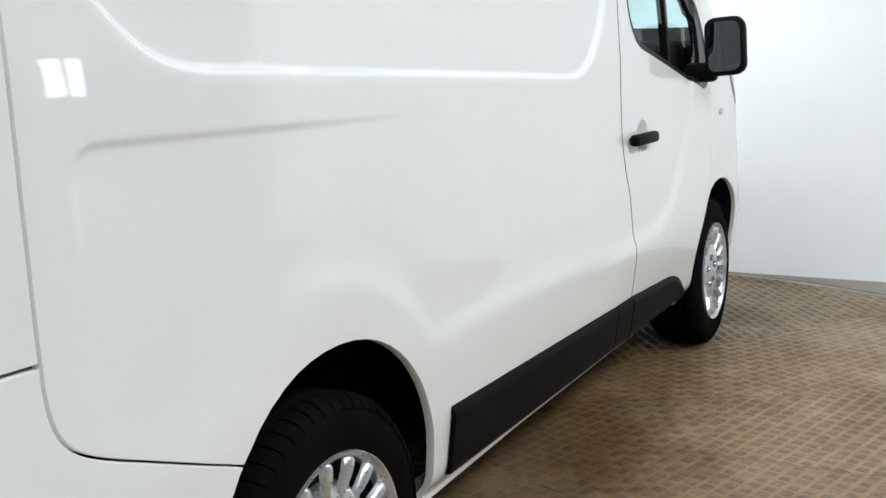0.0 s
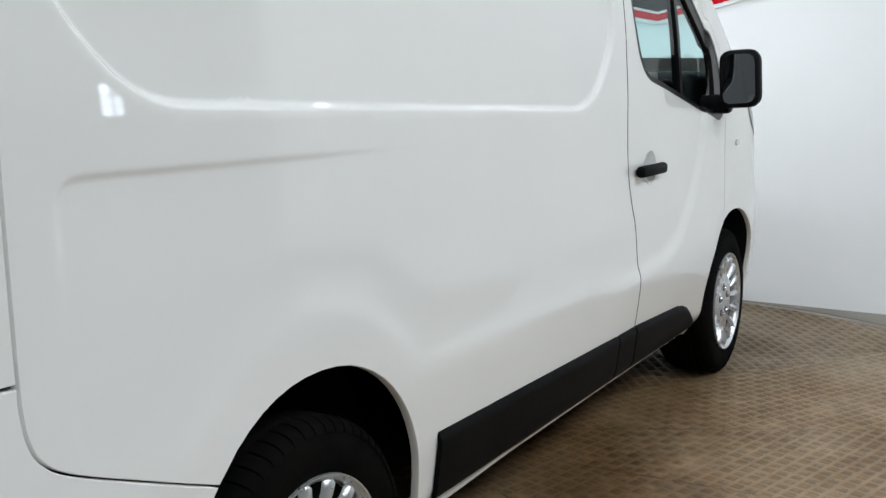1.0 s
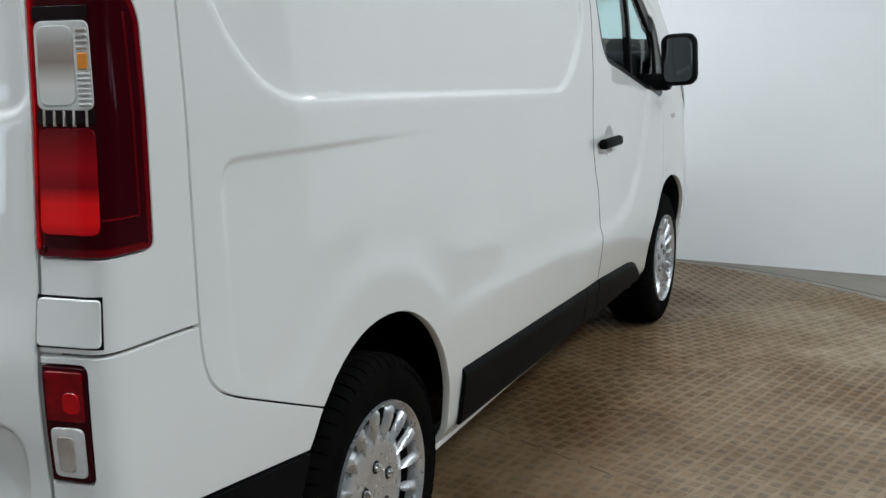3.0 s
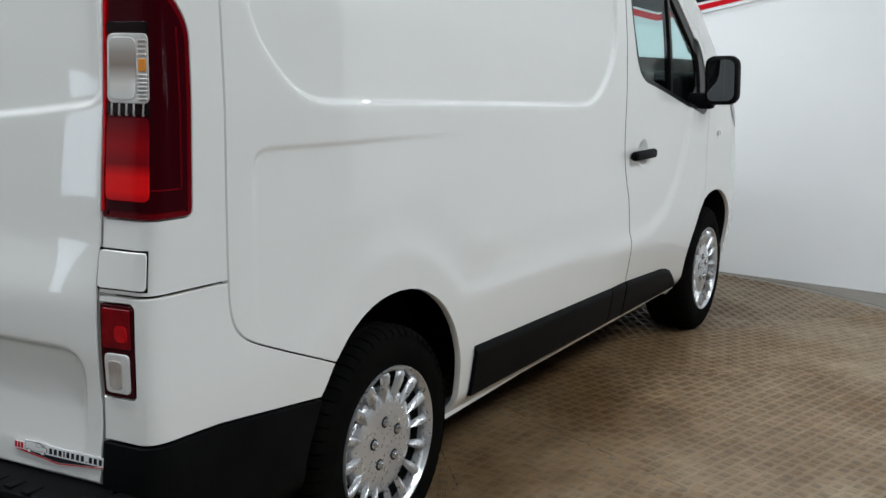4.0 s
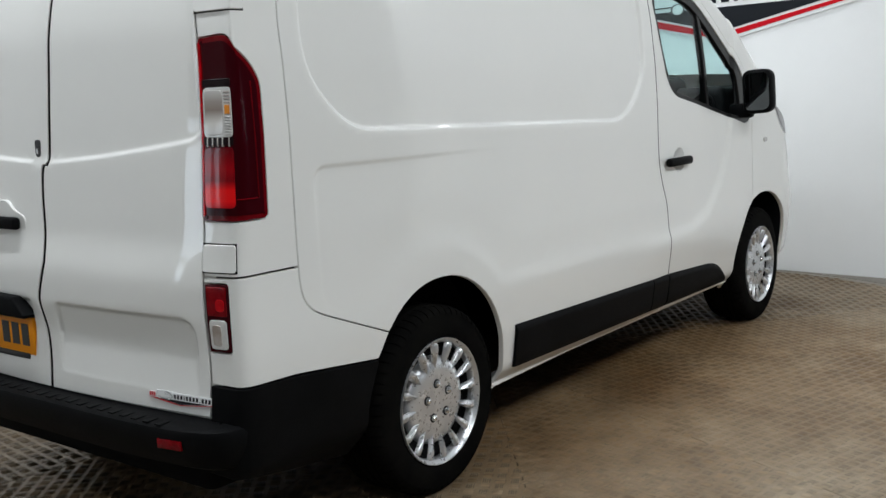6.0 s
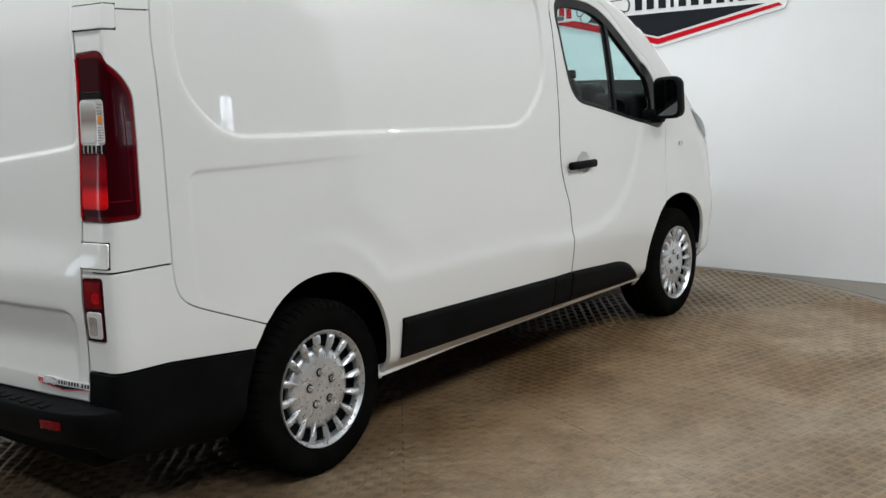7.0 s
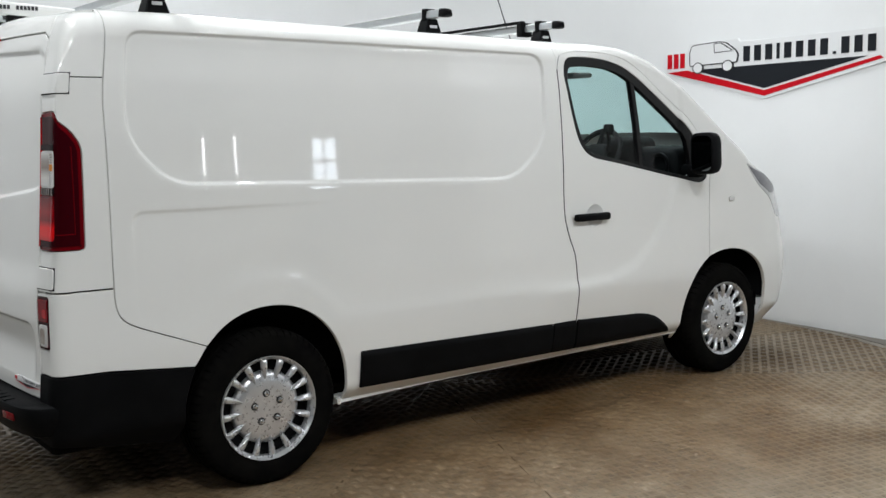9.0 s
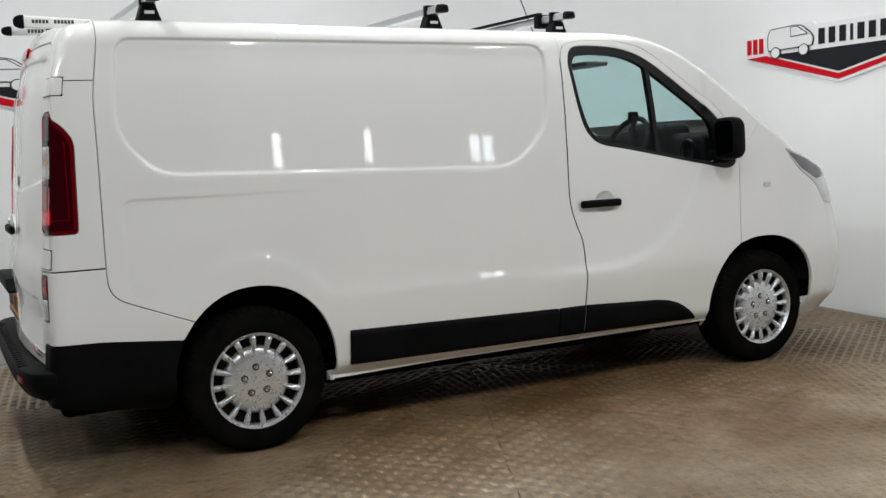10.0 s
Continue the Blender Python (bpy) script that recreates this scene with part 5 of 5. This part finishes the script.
turntable = tagged(new("turntable"), "round turntable of worn brown tread plates", "turntable", kind="structure")
verts, faces = [], []
for i in range(n):
    a = 2 * math.pi * i / n
    c, s = math.cos(a), math.sin(a)
    for r, z in ((RADIUS + 0.006, -0.03), (RADIUS + 0.006, 0.0), (RADIUS + RING, 0.0), (RADIUS + RING, -0.03)):
        verts.append((CX + r * c, CY + r * s, z))
for i in range(n):
    j = (i + 1) % n
    for q in range(3):
        faces.append((4 * i + q, 4 * j + q, 4 * j + q + 1, 4 * i + q + 1))
put(mesh_object("rim_ring", verts, [f[::-1] for f in faces], RIM_STEEL, True, 30), turntable, "flat steel ring round the turntable")

SECTORS, START = 14, radians(-37.0)
PITCH, BAR, HIGH = 0.052, 0.038, 0.0036


def sector_plate(index):
    """One plate of the turntable, with its raised bars in groups of five that alternate in direction."""
    a0 = START - index * 2 * math.pi / SECTORS
    a1 = a0 - 2 * math.pi / SECTORS
    g = 0.0024
    mid = 0.5 * (a0 + a1)
    d = Vector((math.cos(mid), math.sin(mid)))
    apex = Vector((CX, CY)) + d * 0.012
    ring_v = [tuple(apex)]
    m = 14
    shrink = g / RADIUS
    for i in range(m + 1):
        a = a0 - shrink + (a1 - a0 + 2 * shrink) * i / m
        ring_v.append((CX + (RADIUS - 0.002) * math.cos(a), CY + (RADIUS - 0.002) * math.sin(a)))
    k = len(ring_v)
    verts = [(x, y, 0.0) for x, y in ring_v] + [(x, y, -0.012) for x, y in ring_v]
    faces = [tuple(range(k))[::-1], ] + [(i, (i + 1) % k, k + (i + 1) % k, k + i) for i in range(k)]
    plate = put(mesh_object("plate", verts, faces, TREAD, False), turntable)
    # bars
    turn = mid + random.uniform(-0.5, 0.5) + math.pi / 4 * (index % 2)
    ct, st = math.cos(turn), math.sin(turn)
    n = int(RADIUS / PITCH) + 2
    i, j = np.meshgrid(np.arange(-n, n + 1), np.arange(-n, n + 1))
    i, j = i.ravel(), j.ravel()
    gx, gy = i * PITCH, j * PITCH
    x, y = CX + gx * ct - gy * st, CY + gx * st + gy * ct
    r = np.hypot(x - CX, y - CY)
    ang = (a0 - np.arctan2(y - CY, x - CX)) % (2 * math.pi)
    edge = -0.003
    keep = (r < RADIUS - edge) & (ang * r > edge) & ((a0 - a1 - ang) * r > edge) & (ang < a0 - a1)
    keep &= y < 2.4
    i, j, x, y = i[keep], j[keep], x[keep], y[keep]
    if not len(x):
        return plate
    way = np.where((i + j) % 2 == 0, turn, turn + math.pi / 2)
    cw, sw = np.cos(way), np.sin(way)
    unit = np.array([(-0.5, -0.5, 0.02), (0.5, -0.5, 0.02), (0.5, 0.5, 0.02), (-0.5, 0.5, 0.02), (-0.34, 0.0, 1.0), (0.34, 0.0, 1.0)])
    quad = np.array([(0, 1, 5, 4), (2, 3, 4, 5)])
    tri = np.array([(1, 2, 5), (3, 0, 4)])
    offs = np.array([-2, -1, 0, 1, 2]) * 0.0079
    allv = []
    for o in offs:
        lx = unit[:, 0] * BAR
        ly = unit[:, 1] * 0.0050 + o
        vx = x[:, None] + lx * cw[:, None] - ly * sw[:, None]
        vy = y[:, None] + lx * sw[:, None] + ly * cw[:, None]
        vz = np.broadcast_to(unit[:, 2] * HIGH, vx.shape)
        allv.append(np.stack([vx, vy, vz], -1).reshape(-1, 3))
    allv = np.concatenate(allv)
    # dark pads between the five bars of each group
    ring = np.array([(-0.44, -0.5), (0.44, -0.5), (0.5, -0.4), (0.5, 0.4), (0.44, 0.5), (-0.44, 0.5), (-0.5, 0.4), (-0.5, -0.4)]) * [BAR * 0.98, 0.0366]
    pad = np.stack([x[:, None] + ring[:, 0] * cw[:, None] - ring[:, 1] * sw[:, None], y[:, None] + ring[:, 0] * sw[:, None] + ring[:, 1] * cw[:, None], np.full((len(x), 8), 0.0004)], -1).reshape(-1, 3)
    patch = mesh_object("gap_pad", pad, np.arange(len(pad)).reshape(-1, 8), GAP_DARK, False)
    put(patch, plate)["kind"] = "stuff"
    base = np.arange(len(allv) // 6)[:, None, None] * 6
    q = (base + quad).reshape(-1, 4)
    t = (base + tri).reshape(-1, 3)
    me = bpy.data.meshes.new("tread_bars")
    nv, nq, ntri = len(allv), len(q), len(t)
    me.vertices.add(nv)
    me.vertices.foreach_set("co", allv.ravel())
    me.loops.add(nq * 4 + ntri * 3)
    me.loops.foreach_set("vertex_index", np.concatenate([q.ravel(), t.ravel()]).astype(np.int32))
    me.polygons.add(nq + ntri)
    me.polygons.foreach_set("loop_start", np.concatenate([np.arange(nq) * 4, nq * 4 + np.arange(ntri) * 3]).astype(np.int32))
    me.update(calc_edges=True)
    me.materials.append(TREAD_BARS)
    ob = put(new("tread_bars", me), plate)
    ob["kind"] = "stuff"
    return plate


for i in range(SECTORS):
    sector_plate(i)

# ---- signs on the walls ----
sign = tagged(new("wall_sign"), "red, black and white dealer sign on the white wall", "sign", "dealer signs")
SIGN_Y, SIGN_Z = 1.02, 1.86


def front_place(a, b, l):
    p = np.stack([-np.asarray(l) - 0.001, SIGN_Y - np.asarray(a), SIGN_Z + 0.04 + 0.66 * np.asarray(b)], 1)
    m = np.array(pivot)
    return p @ m[:3, :3].T + m[:3, 3]


dealer_sign(sign, front_place, 0.93, 1)
sign_left = tagged(new("wall_sign"), "red, black and white dealer sign on the wall behind the van", "sign", "dealer signs")


def left_place(a, b, l):
    return np.stack([-0.28 + np.asarray(a), Y_LEFT - np.asarray(l) - 0.001, 1.86 + 0.66 * np.asarray(b)], 1)


dealer_sign(sign_left, left_place, 1.0, 1)

# light fittings over the tubes
for tx, ty in TUBES:
    bm = bmesh.new()
    box(bm, (tx - 0.11, ty - 0.79, CEILING - 0.13), (tx + 0.11, ty + 0.79, CEILING - 0.002), 0.01, segments=1)
    tagged(part("light_fitting", bm, WHITE_PLASTIC, None), "white housing of a ceiling tube light", "light fitting", "ceiling lights")
TUBE_GLOW = bpy.data.materials.new("glowing_tube")
TUBE_GLOW.use_nodes = True
TUBE_GLOW.node_tree.nodes["Principled BSDF"].inputs["Emission Color"].default_value = (0.96, 0.99, 1.0, 1)
TUBE_GLOW.node_tree.nodes["Principled BSDF"].inputs["Emission Strength"].default_value = 32.0
for tx, ty in FAR_TUBES:
    tagged(part_from(tube([(tx, ty - 0.75, CEILING - 0.04), (tx, ty + 0.75, CEILING - 0.04)], 0.03, 8), "tube_lamp", TUBE_GLOW, None), "glowing white tube light under the hall roof", "light", "ceiling lights")
# upright glowing strips added on the far wall for streaks mirrored in the van
STRIP_GLOW = bpy.data.materials.new("strip_glow")
STRIP_GLOW.use_nodes = True
STRIP_GLOW.node_tree.nodes["Principled BSDF"].inputs["Emission Color"].default_value = (0.93, 0.97, 1.0, 1)
STRIP_GLOW.node_tree.nodes["Principled BSDF"].inputs["Emission Strength"].default_value = 16.0
for n, wx in enumerate((9.4, 12.4)):
    streak = tagged(new("window_%d" % (n + 2)), "tall narrow glowing strip added on the hall wall", "window", kind="structure")
    bm = bmesh.new()
    box(bm, (wx - 0.12, Y_RIGHT + 0.002, 2.3), (wx + 0.12, Y_RIGHT + 0.03, 4.05))
    part("pane", bm, STRIP_GLOW, streak, smooth=False)
    for a, b in ((-0.17, -0.12), (0.12, 0.17)):
        bm = bmesh.new()
        box(bm, (wx + a, Y_RIGHT + 0.002, 2.25), (wx + b, Y_RIGHT + 0.06, 4.1), 0.004, segments=1)
        part("frame", bm, WHITE_PLASTIC, streak, smooth=False)
# bars of the daylight window
window = tagged(new("window_1"), "tall bright daylight window with white glazing bars", "window", kind="structure")
for x in (-0.49, 0.0, 0.49):
    bm = bmesh.new()
    box(bm, (WIN_X + x - 0.05, Y_RIGHT + 0.04, WIN_Z - 1.33), (WIN_X + x + 0.05, Y_RIGHT + 0.09, WIN_Z + 1.33), 0.004, segments=1)
    part("glazing_bar", bm, WHITE_PLASTIC, window, smooth=False)
for z in (-1.33, -0.44, 0.44, 1.33):
    bm = bmesh.new()
    box(bm, (WIN_X - 0.52, Y_RIGHT + 0.044, WIN_Z + z - 0.06), (WIN_X + 0.52, Y_RIGHT + 0.086, WIN_Z + z + 0.06), 0.004, segments=1)
    part("glazing_bar", bm, WHITE_PLASTIC, window, smooth=False)
